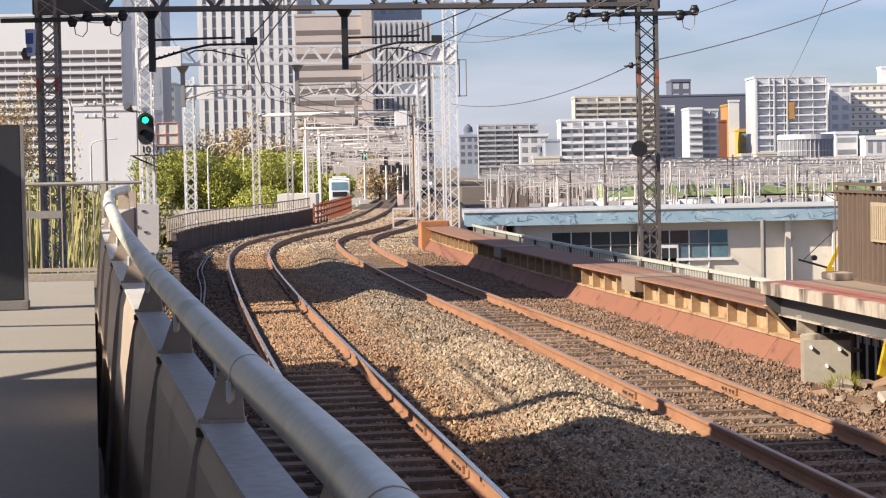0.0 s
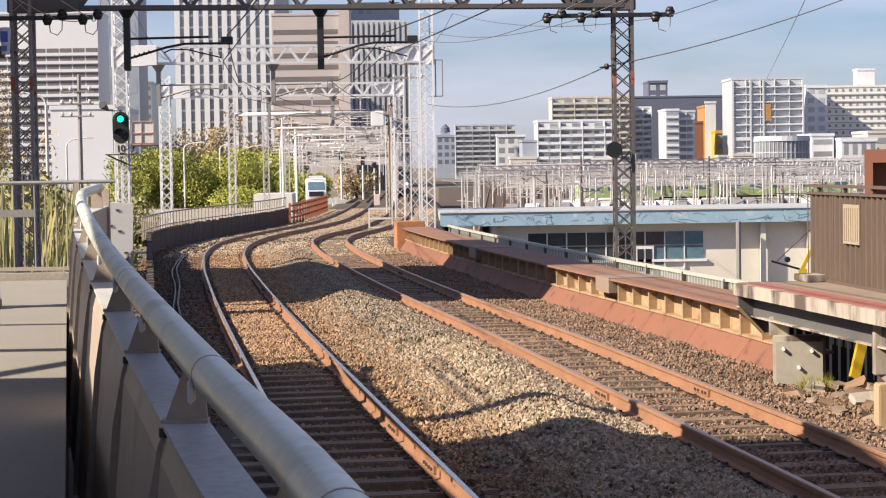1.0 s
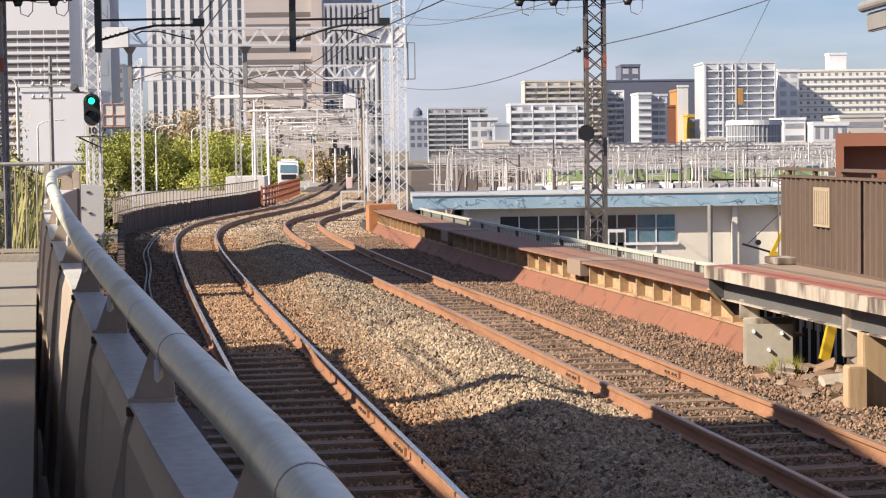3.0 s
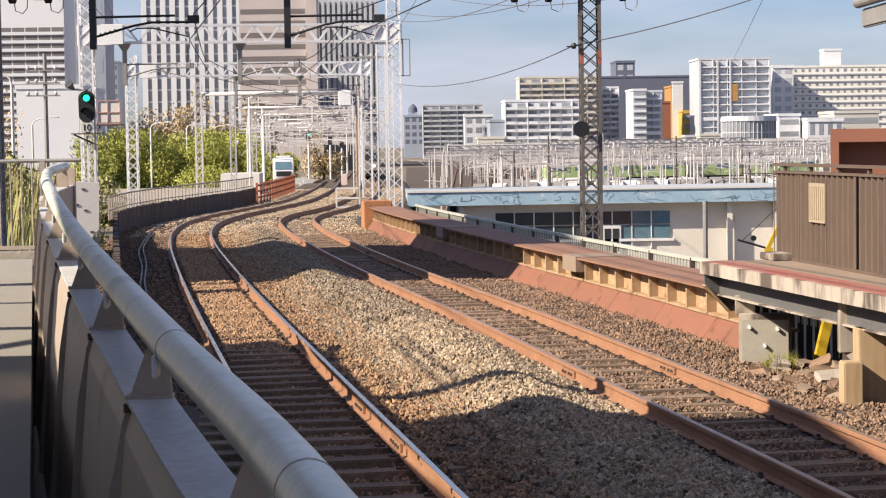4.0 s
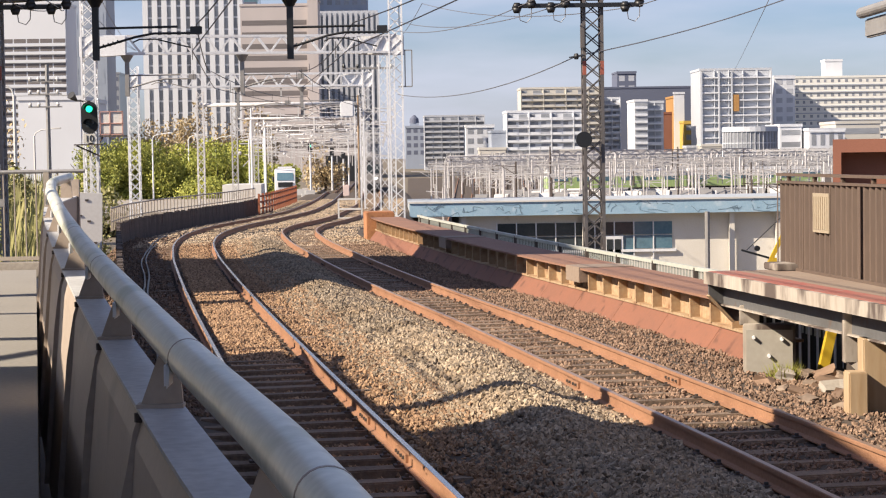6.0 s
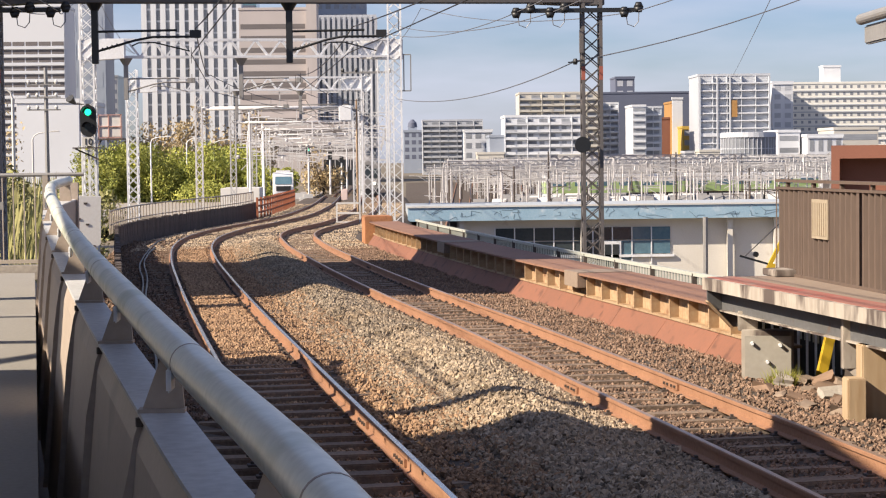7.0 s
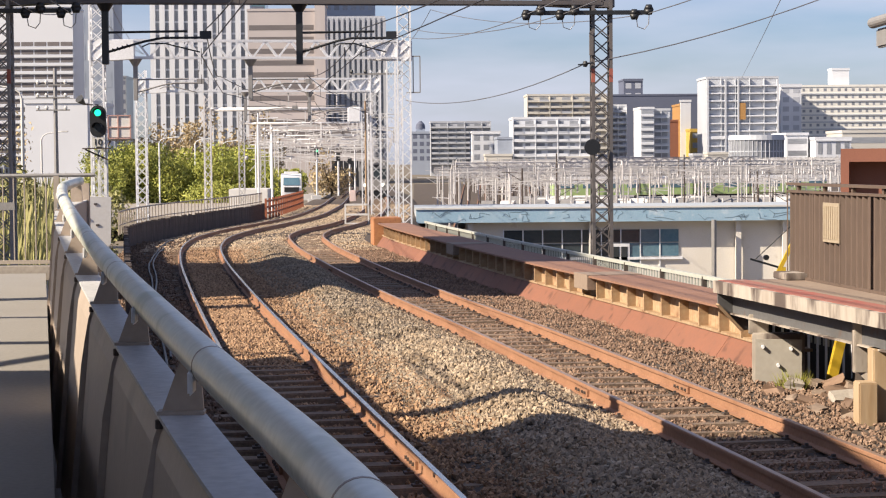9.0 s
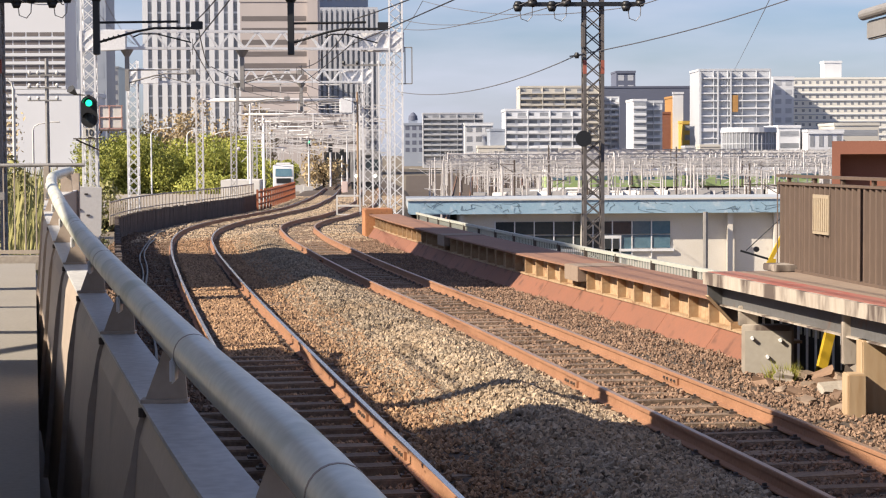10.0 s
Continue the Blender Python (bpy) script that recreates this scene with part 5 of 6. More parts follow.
def parked_car(x, y, turn, mat, label):
    c = root("parked_car", (x, y, CITY), turn, label, "car", "cars parked in the yard")
    bm = bmesh.new()
    outline = [(-2.1, 0.3), (-2.15, 0.75), (-1.9, 0.95), (-1.1, 1.42), (0.6, 1.45), (1.3, 0.98), (2.0, 0.85), (2.15, 0.6), (2.1, 0.3)]
    a, b = [bm.verts.new((u, -0.8, v)) for u, v in outline], [bm.verts.new((u, 0.8, v)) for u, v in outline]
    bm.faces.new(a)
    bm.faces.new(b)
    for j in range(9):
        bm.faces.new((a[j], a[(j + 1) % 9], b[(j + 1) % 9], b[j]))
    part("body", bm, mat, c)
    part("windows", cube(-1.2, 0.85, -0.815, 0.815, 0.98, 1.3), M_GLASS_DARK, c)
    for u in (-1.3, 1.35):
        for v in (-0.75, 0.75):
            part("wheel", pole(bmesh.new(), (u, v - 0.1, 0.32), (u, v + 0.1, 0.32), 0.32, 0.32, 10), M_BLACK, c)
    return c


_rng = random.Random(5)
car_a = parked_car(13, 222, 80, M_WHITE, "white car parked in a row by the yard")
car_b = parked_car(10.6, 222, 80, M_STEELPOST, "grey car parked in a row by the yard")
for i in range(60):
    copy_thing(_rng.choice((car_a, car_b, car_b)), pose(15 + (i % 25) * 1.75 + _rng.uniform(-0.3, 0.3), 226 + 11 * (i // 25) + 0.3 * (i % 25) + _rng.uniform(-0.5, 0.5), CITY, 0, 0, 80 + _rng.uniform(-5, 5)))


# ---- trees and reeds ----
def leaves(center, radii, count, size, seed, lift=0.0):
    rng = np.random.default_rng(seed)
    verts, faces = [], []
    n = 0
    blobs = [(rng.normal(0, 0.45, 3), 0.35 + 0.3 * rng.random()) for _ in range(16)]
    for k in range(count):
        c, r = blobs[k % 16]
        v = rng.normal(0, 1, 3)
        v = v / np.linalg.norm(v) * r * (0.55 + 0.5 * rng.random())
        p = (c + v) * np.array(radii) + np.array(center)
        q = np.array(Euler(rng.random(3) * 6.28).to_matrix())
        s = size * (0.6 + 0.8 * rng.random())
        quad = np.array([(-s, 0, 0), (0, -s * 0.5, 0.1 * s), (s, 0, 0), (0, s * 0.5, 0.1 * s)]) @ q + p
        verts.append(quad)
        faces.append((n, n + 1, n + 2, n + 3))
        n += 4
    return np.concatenate(verts).tolist(), faces


def tree(name, x, y, z, h, spread, mat, label, seed, count=5000, size=0.3):
    rng = random.Random(seed)
    t = root(name, (x, y, z), 0, label, "tree", "trees beside the line")
    bm = bmesh.new()
    pole(bm, (0, 0, -0.3), (0.1, 0, h * 0.45), 0.2, 0.12)
    for i in range(7):
        a = rng.uniform(0, 6.28)
        e = Vector((math.cos(a) * spread * 0.7, math.sin(a) * spread * 0.7, h * rng.uniform(0.6, 0.95)))
        s = Vector((0.05, 0, h * rng.uniform(0.2, 0.44)))
        pole(bm, s, e, 0.08, 0.02, 5)
    part("trunk", bm, M_BARK, t)
    me = bpy.data.meshes.new("crown")
    me.from_pydata(*[leaves((0, 0, h * 0.55), (spread, spread, h * 0.5), count, size, seed)[0], [], leaves((0, 0, h * 0.55), (spread, spread, h * 0.5), count, size, seed)[1]])
    me.materials.append(mat)
    part("crown", me, mat, t)
    return t


tr = tree("evergreen_tree", -29, 210, -3.0, 6.3, 3.6, M_LEAF, "dense yellow-green evergreen tree beside the line", 3, 14000, 0.15)
tr2 = tree("evergreen_tree", -24, 214, -3.0, 6.0, 3.4, M_LEAF, "dense yellow-green evergreen tree beside the line", 8, 14000, 0.15)
for i, (x, y, s) in enumerate(((-31.8, 208, 0), (-26.6, 206, 1), (-21.5, 207, 0), (-19.0, 210, 1), (-16.6, 207, 0), (-14.4, 216, 1), (-27.5, 204, 0), (-23.0, 203, 1), (-30.2, 203, 1), (-18.2, 203, 0))):
    copy_thing((tr, tr2)[s], pose(x, y, -3.2 - 0.25 * (i % 3), 0, 0, 50 * i))
tree("autumn_tree", -30.3, 135, -3.3, 12.4, 2.7, M_LEAF_DRY, "tall thin autumn tree with yellowing leaves", 21, 8000, 0.12)
tree("autumn_tree", -32.0, 152, -3.3, 9, 2.2, M_LEAF_DRY, "thin autumn tree with yellowing leaves", 22, 900, 0.16)
for i, (x, y) in enumerate(((-47, 352), (-41, 354), (-35, 350), (-29, 355), (-24, 352))):
    tree("bare_tree", x, y, CITY, 11.5, 4.5, M_LEAF_DRY, "brownish thin-leaved tree behind the evergreens", 30 + i, 2500, 0.35)
tree("brown_shrub", -7.7, 230, -2.5, 6, 2.3, M_LEAF_DRY, "brown bare shrub beside the far track", 41, 2500, 0.18)


for i, (x, y, h, s) in enumerate(((-13.6, 66, 4.6, 1.8), (-15.6, 70, 5.2, 2.2), (-12.4, 62, 4.2, 1.5), (-17.5, 76, 5.4, 2.4), (-19.5, 84, 5.6, 2.6), (-16.0, 82, 5.4, 2.0), (-12.6, 74, 4.6, 1.3), (-14.6, 90, 5.0, 1.9), (-22.0, 96, 6.4, 3.0))):
    tree("dry_bush", x, y, CITY, h, s, M_REED, "pale yellow dry bush among the reeds", 60 + i, 2600, 0.12)


def reeds():
    rng = np.random.default_rng(6)
    verts, faces, n = [], [], 0
    for k in range(14000):
        y = 48 + 90 * rng.random()
        x = -(0.166 + 0.11 * rng.random()) * y - 0.5
        h, w = 2.2 + 2.2 * rng.random() * (1 + 0.5 * math.sin(x * 0.9)), 0.012 + 0.02 * rng.random()
        dx, dy = rng.normal(0, 0.6, 2)
        verts += [(x - w, y, CITY), (x + w, y, CITY), (x + dx + w * 0.6, y + dy, CITY + h), (x + dx - w * 0.2, y + dy, CITY + h + 0.2)]
        faces.append((n, n + 1, n + 2, n + 3))
        n += 4
    me = bpy.data.meshes.new("reeds")
    me.from_pydata([tuple(map(float, v)) for v in verts], [], faces)
    me.materials.append(M_REED)
    tagged(new("reed_bed", me), "tall yellow-green dry reeds below the platform end", "reeds", kind="stuff")


reeds()


# ---- the city ----
def paint(name, color, vary=0.85, rough=0.8):
    return material(name, color, rough, 0, tuple(c * vary for c in color), 0.08, 1.5, 0, 0.5)


# the white is made bluer to carry distance haze in its colour
M_T_BEIGE, M_T_CREAM, M_T_WHITE = paint("beige_tile", (0.47, 0.425, 0.41)), paint("cream_tile", (0.57, 0.545, 0.49)), paint("hazed_white_tile", (0.66, 0.68, 0.715))
M_T_GREY, M_T_DARK, M_T_BLUEGREY = paint("grey_tile", (0.44, 0.46, 0.50)), paint("dark_slate_cladding", (0.115, 0.13, 0.185)), paint("blue_grey_cladding", (0.304, 0.344, 0.416))
M_T_BROWN, M_T_ORANGE, M_T_YELLOW = paint("brown_tile", (0.216, 0.096, 0.064)), paint("orange_wall", (0.4, 0.216, 0.072)), paint("yellow_wall", (0.528, 0.352, 0.072))
# glass colour raised to paint the haze over far windows
M_GLASS_HAZED = material("hazed_far_glass", (0.20, 0.215, 0.24), 0.3, 0, (0.30, 0.315, 0.34), 0.3, 3, 0, 0.5, vary=0.35)
M_GLASS_BAND = material("far_glass_band", (0.115, 0.10, 0.10), 0.6, 0, (0.16, 0.145, 0.14), 0.1, 2, 0, 0.5)
M_T_PALE, M_T_STEEL = paint("pale_cream_tile", (0.78, 0.76, 0.69)), paint("pale_steel_cladding", (0.50, 0.525, 0.565))
BOX = mesh_of("unit_box", box(bmesh.new(), -0.5, 0.5, -0.5, 0.5, -0.5, 0.5), M_WHITE)


def unit(mat, cache={}):
    if mat.name not in cache:
        me = BOX.copy()
        me.materials.clear()
        me.materials.append(mat)
        cache[mat.name] = me
    return cache[mat.name]


def block(name, parent, x0, x1, y0, y1, z0, z1, mat, label=""):
    o = part(name, unit(mat), mat, parent, label)
    o.matrix_basis = Matrix.Translation(((x0 + x1) / 2, (y0 + y1) / 2, (z0 + z1) / 2)) @ Matrix.Diagonal((x1 - x0, y1 - y0, z1 - z0, 1))
    return o


def building(name, x0, x1, y, z1, label, wall, style, glass=None, deep=18, floor=3.1, bay=3.4, turn=0.0, trim=None, top=0.0):
    """One city building: its wall, roof edge, and the windows or balconies of the face towards the line."""
    glass, trim = glass or M_GLASS_HAZED, trim or wall
    w, h = x1 - x0, z1 - CITY
    b = root(name, ((x0 + x1) / 2, y, CITY), turn, label, "building", "city buildings")
    block("wall", b, -w / 2, w / 2, 0, deep, 0, h, wall)
    block("roof_edge", b, -w / 2 - 0.2, w / 2 + 0.2, -0.2, deep + 0.2, h, h + 0.7, trim)
    n, m = max(1, int((h - top - 1) / floor)), max(1, round(w / bay))
    bw = w / m
    zt = h - top
    rails = (trim, wall, trim, M_T_GREY)
    for i in range(n):
        z = zt - (i + 1) * floor
        if z < 4:
            break
        if style == "bands":
            block("window_band", b, -w / 2 + 0.4, w / 2 - 0.4, -0.05, 0.2, z + 0.9, z + 0.9 + floor * 0.42, glass)
        elif style == "hotel":
            for j in range(m):
                block("window", b, -w / 2 + bw * (j + 0.05), -w / 2 + bw * (j + 0.95), -0.06, 0.2, z + 0.75, z + floor * 0.85, glass)
            block("sill_band", b, -w / 2, w / 2, -0.5, 0, z - 0.1, z + 0.55, trim)
        elif style == "balcony":
            for j in range(m):
                block("window", b, -w / 2 + bw * (j + 0.1), -w / 2 + bw * (j + 0.55 + 0.3 * ((i + j) % 2)), -0.06, 0.2, z + 0.12, z + floor * 0.78, glass)
            block("balcony", b, -w / 2, w / 2, -1.3, 0, z - 0.1, z + 0.1, trim)
            for j in range(m):
                block("balcony_rail", b, -w / 2 + bw * (j + 0.06), -w / 2 + bw * (j + 0.94), -1.28, -1.2, z + 0.1, z + floor * (0.36 if (i + j) % 3 else 0.3), rails[(i * 7 + j * 3) % 4])
        elif style == "gallery":
            block("gallery_slab", b, -w / 2, w / 2, -0.35, 0, z - 0.12, z + 0.22, M_T_GREY)
            for j in range(m):
                block("window", b, -w / 2 + bw * (j + 0.3), -w / 2 + bw * (j + 0.62 + 0.1 * ((i + j) % 2)), -0.06, 0.2, z + 0.95, z + floor * 0.8, glass)
        elif style == "tiers":
            low = i > n * 0.5
            block("recess", b, -w / 2 + 0.8, w / 2 - 0.8, -0.06, 0.2, z + 0.75, z + floor * 0.9, glass)
            block("balcony", b, -w / 2 + (0.3 if low else 0.6), w / 2 - 0.4, -1.0, 0, z - 0.1, z + (0.95 if low and i % 2 else 0.32), M_T_WHITE)
            for j in range(m):
                block("partition", b, -w / 2 + bw * j - 0.08, -w / 2 + bw * j + 0.08, -0.95, 0, z, z + floor, M_T_STEEL)
        elif style == "grid":
            for j in range(m):
                block("window", b, -w / 2 + bw * (j + 0.2), -w / 2 + bw * (j + 0.8), -0.06, 0.2, z + 0.8, z + 0.8 + floor * 0.55, glass)
        elif style == "slots":
            for j in range(m):
                block("window", b, -w / 2 + bw * (j + 0.25), -w / 2 + bw * (j + 0.75), -0.06, 0.2, z + 0.4, z + floor * 0.82, glass)
    if style == "balcony":
        for j in range(m + 1):
            if j % 2 and j < m:
                continue
            xx = -w / 2 + bw * j
            block("divider", b, xx - 0.12, xx + 0.12, -1.35, 0, 2, zt, trim)
    if style == "fins":
        for j in range(m):
            block("glass_strip", b, -w / 2 + bw * (j + 0.3), -w / 2 + bw * (j + 0.7), -0.06, 0.2, 4, zt - 1, glass)
        for j in range(m + 1):
            xx = -w / 2 + bw * j
            block("fin", b, xx - bw * 0.28, xx + bw * 0.28, -0.9, 0, 0, zt, trim)
        for i in range(n):
            block("spandrel", b, -w / 2, w / 2, -0.12, 0, zt - i * floor - 0.6, zt - i * floor, trim)
    if style == "slots" or style == "grid":
        block("string_course", b, -w / 2, w / 2, -0.3, 0, zt - 0.4, zt, trim)
    return b


building("hotel_building", -124.7, -86.2, 520, 44.8, "white hotel slab with rows of windows", M_T_WHITE, "hotel", M_GLASS_BAND, floor=2.2, trim=M_T_WHITE, top=9)
building("grey_tower", -92.4, -81.1, 560, 72, "plain blue-grey clad office tower", M_T_BLUEGREY, "grid", M_T_BLUEGREY, floor=8)
building("slim_tower", -102.9, -97.1, 700, 33.8, "slim dark blue glass tower", M_GLASS_HAZED, "bands", M_T_DARK, floor=3.4)
building("white_hall", -63.1, -52.5, 330, 13.0, "plain white windowless hall by the trees", M_T_WHITE, "plain", deep=30)
building("striped_tower", -77.2, -46.9, 620, 90, "white office tower with dark vertical window strips", M_T_WHITE, "fins", M_GLASS_HAZED, floor=3.8, bay=3.05, trim=M_T_WHITE)
building("glass_tower", -51.9, -45.3, 680, 95, "teal glass office tower behind the striped one", M_GLASS_BLUE, "bands", M_T_DARK, floor=4)
building("beige_tower", -42.4, -22.9, 560, 46.5, "beige tower with broad horizontal bands", M_T_BEIGE, "bands", M_GLASS_BAND, floor=3.4, trim=M_T_BEIGE, top=3)
building("beige_slab", -22.9, -19.9, 558, 48.4, "narrow beige stair slab of the tower", M_T_BEIGE, "plain")
building("grid_tower", -21.0, -3.0, 600, 47.2, "grey tower with slim vertical window strips", M_T_STEEL, "fins", M_GLASS_HAZED, floor=11.4, bay=1.7, trim=M_T_GREY)
building("rear_tower", -23.1, -6.3, 640, 56.1, "grey-blue office tower behind the gridded one", M_T_BLUEGREY, "grid", M_GLASS_HAZED, floor=4, bay=3)
building("podium", -38.5, -7.6, 540, 13.2, "low beige podium with window bands", M_T_BEIGE, "bands", M_GLASS_BAND, floor=4.5)
dome = building("domed_building", 7.8, 17.3, 900, 16, "grey building with a small dome", M_T_BLUEGREY, "grid", M_T_DARK, floor=3.4)
block("dome_base", dome, -2.6, 1.6, 2, 6, 19.5, 21.5, M_T_BLUEGREY)
part("dome_cap", pole(pole(bmesh.new(), (-0.5, 4, 21.5), (-0.5, 4, 23.6), 2.3, 2.0, 16), (-0.5, 4, 23.6), (-0.5, 4, 25.2), 2.0, 0.5, 16), M_T_DARK, dome, "dark rounded dome")
building("apartment_building", 14.9, 39.8, 800, 18.6, "grey-brown apartment block far off", M_T_GREY, "balcony", floor=2.15, bay=3.6)
building("small_white_building", 25.7, 35.1, 640, 11.9, "little white block with few windows", M_T_WHITE, "grid", floor=3.2)
building("small_teal_building", 29.9, 35.7, 560, 8.9, "plain grey-green block by the yard", M_T_BLUEGREY, "plain")
building("apartment_building", 48.3, 77, 700, 26.1, "cream apartment block with balconies", M_T_CREAM, "balcony", floor=2.15, bay=4.0)
building("apartment_building", 34.4, 57.1, 560, 14.6, "low white apartment block with stairs", M_T_WHITE, "balcony", floor=2.15, bay=3.2)
building("dark_warehouse", 84.3, 123.1, 760, 27.9, "large windowless dark slate building", M_T_DARK, "plain", deep=40)
building("dark_roof_house", 91.3, 98.9, 765, 34.2, "dark lift house on the slate building", M_T_DARK, "grid", M_T_GREY, floor=4)
building("apartment_building", 77.7, 86.8, 720, 22.7, "white apartment block with balconies", M_T_WHITE, "balcony", floor=2.15, bay=3.2)
building("stair_apartment", 76.9, 81.0, 600, 18.4, "white apartment block with stacked curved balconies", M_T_WHITE, "hotel", M_GLASS_HAZED, floor=2.2, bay=3.9, trim=M_T_WHITE)
building("stair_apartment", 81.0, 86.6, 604, 18.0, "grey apartment block with narrow balconies", M_T_STEEL, "tiers", floor=2.2, bay=3.2)
building("brown_building", 91.6, 95.7, 640, 15.2, "narrow brown tiled building", M_T_BROWN, "plain")
building("orange_building", 94.6, 98.0, 636, 20.4, "slim orange block with brown window bands", M_T_ORANGE, "bands", M_T_BROWN, floor=3.2, top=9)
building("sign_block", 94.6, 98.0, 635, 21.6, "pale pink sign block on the orange building", M_T_WHITE, "plain", deep=0.8)
building("yellow_building", 96.4, 102.4, 625, 11.9, "bright yellow building with small windows", M_T_YELLOW, "grid", floor=3.2, bay=2.7)
tall = building("apartment_building", 97.5, 120.0, 600, 27.7, "grey apartment tower with white balcony tiers", M_T_GREY, "tiers", M_T_STEEL, floor=2.35, bay=4.4, trim=M_T_STEEL)
block("orange_panel", tall, -1.2, 0.9, -1.15, -1.0, 18.4, 23.6, M_T_ORANGE, "orange cladding panel")
for u in (-10.9, -5.4, -1.4, 11.0):
    block("pier", tall, u - 0.25, u + 0.25, -1.3, 0, 8, 31.0, M_T_STEEL)
building("annex_building", 124.9, 131.6, 620, 26.0, "white stair tower beside the apartments", M_T_WHITE, "grid", M_T_GREY, floor=3)
building("apartment_building", 135.5, 178, 640, 26.4, "long cream apartment slab with small windows and gallery lines", M_T_PALE, "gallery", M_GLASS_HAZED, floor=2.35, bay=2.3)
building("roof_house", 147.5, 153.3, 646, 32.2, "white lift house on the apartment slab", M_T_WHITE, "plain", deep=6)
building("low_white_building", 98.5, 104.0, 482, 8.4, "low white block with window bands", M_T_WHITE, "bands", floor=3.0)
building("low_white_building", 104.6, 113.5, 476, 7.2, "low white hall with a glazed front", M_T_WHITE, "slots", M_GLASS_HAZED, floor=4.0, bay=2.0)
building("low_white_building", 114.5, 126, 490, 9.0, "long pale hall with window bands", M_T_CREAM, "bands", floor=3.5)
rg = root("round_glass_hall", (86, 450, CITY), 0, "round glass hall with a pale roof", "building", "city buildings")
part("drum", pole(bmesh.new(), (0, 6, 0), (0, 6, 10.5), 6.4, 6.4, 32), M_GLASS_HAZED, rg)
part("roof", pole(bmesh.new(), (0, 6, 10.5), (0, 6, 11.7), 6.7, 6.5, 32), M_T_STEEL, rg)
for i in range(40):
    a = math.pi * 2 * i / 40
    part("mullion", pole(bmesh.new(), (6.45 * math.cos(a), 6 + 6.45 * math.sin(a), 0), (6.45 * math.cos(a), 6 + 6.45 * math.sin(a), 10.5), 0.1, 0.1, 5), M_T_STEEL, rg)
for z in (5.0, 7.7):
    part("glazing_ring", pole(bmesh.new(), (0, 6, z), (0, 6, z + 0.25), 6.5, 6.5, 32), M_T_STEEL, rg)
for i in range(60):
    rr = random.Random(100 + i)
    x = rr.uniform(26, 190)
    y = rr.uniform(520, 560) + 0.4 * x
    building("low_house", x, x + rr.uniform(5, 10), y, rr.uniform(-0.5, 4.5), "low city house behind the yard", rr.choice((M_T_WHITE, M_T_GREY, M_T_CREAM, M_T_BEIGE)), "plain", deep=8)
# solid block; black stands in for the shade inside the opening
solid("far_underpass_shade", cube(-11.4, -6.0, 345, 352, -2.6, 2.8), M_BLACK, "black block painting the shade of a bridge opening far down the line", "bridge")


def far_line_steelwork():
    rng = random.Random(77)
    bm = bmesh.new()
    for i in range(330):
        y = rng.uniform(140, 330)
        x, z = rng.uniform(-0.078, -0.012) * y, rng.uniform(2.6, 6.2)
        k = rng.random()
        if k < 0.5:
            bar(bm, (x, y, z), (x + rng.uniform(0.8, 3.0), y, z + rng.uniform(-0.35, 0.35)), rng.uniform(0.05, 0.1))
        elif k < 0.7:
            bar(bm, (x, y, z - rng.uniform(0.4, 1.3)), (x, y, z), 0.08)
        elif k < 0.85:
            bar(bm, (x, y, z - 0.8), (x + rng.uniform(-1.5, 1.5), y, z), 0.06)
        else:
            insulator(bm, (x, y, z), 0.14, 6)
    g = root("far_line_steelwork", (0, 0, 0), 0, "pale brackets and arms over the far line", "brackets", kind="stuff")
    part("pale_bracketry", bm, M_YARDSTEEL, g)
    rng = random.Random(78)
    for i in range(16):
        y = rng.uniform(150, 330)
        x, side = rng.choice((-0.071, -0.064, -0.022, -0.013)) * y + rng.uniform(-0.5, 0.5), rng.choice((-1, 1))
        p = root("line_pole", (x, y, -2.4), 0, "slim pale pole beside the far line", "pole", "line poles")
        h = rng.uniform(6.0, 9.0)
        part("shaft", pole(bmesh.new(), (0, 0, 0), (0, 0, h), 0.1, 0.07, 6), M_WHITESTEEL, p)
        part("arm", bar(bmesh.new(), (0, 0, h - 0.5), (side * 1.6, 0, h - 0.4), 0.07), M_WHITESTEEL, p)


far_line_steelwork()


# ---- smaller things along the line ----
def on_mast(name, label, category):
    return root(name, (0, 0, 0), 0, label, category)


t1 = on_mast("round_mast_mirror", "black round disc fixed to the dark mast", "disc")
part("disc", pole(bmesh.new(), (4.57, 45.15, 2.82), (4.57, 45.25, 2.82), 0.19, 0.19, 20), M_BLACK, t1)
part("bracket", bar(bmesh.new(), (4.57, 45.3, 2.82), (4.75, 45.4, 2.82), 0.04), M_MAST, t1)
t1 = on_mast("mast_cable_box", "slim dark cable box on the dark mast", "box")
part("body", cube(4.52, 4.64, 45.2, 45.36, 4.95, 5.55, 0.03), M_MAST, t1)
part("insulator", insulator(bmesh.new(), (4.42, 45.3, 4.78), 0.07), M_BLACK, t1)
part("pin", bar(bmesh.new(), (4.25, 45.3, 4.76), (4.62, 45.3, 4.80), 0.03), M_BLACK, t1)
t1 = on_mast("wrapped_insulator", "blue and white wrapped insulator hung on the grey mast", "insulator")
part("sheet", pole(bmesh.new(), (-9.27, 43.4, 5.15), (-9.27, 43.4, 5.75), 0.09, 0.13, 10), paint("pale_blue_wrap", (0.62, 0.70, 0.82)), t1)
part("blue_patch", cube(-9.36, -9.19, 43.25, 43.27, 5.42, 5.66), paint("deep_blue_patch", (0.08, 0.14, 0.48)), t1, "blue printed patch")
part("blue_patch", cube(-9.35, -9.22, 43.27, 43.29, 5.22, 5.34), paint("mid_blue_patch", (0.12, 0.2, 0.5)), t1)
t1 = on_mast("mast_bell", "dark round bell on the grey mast", "bell")
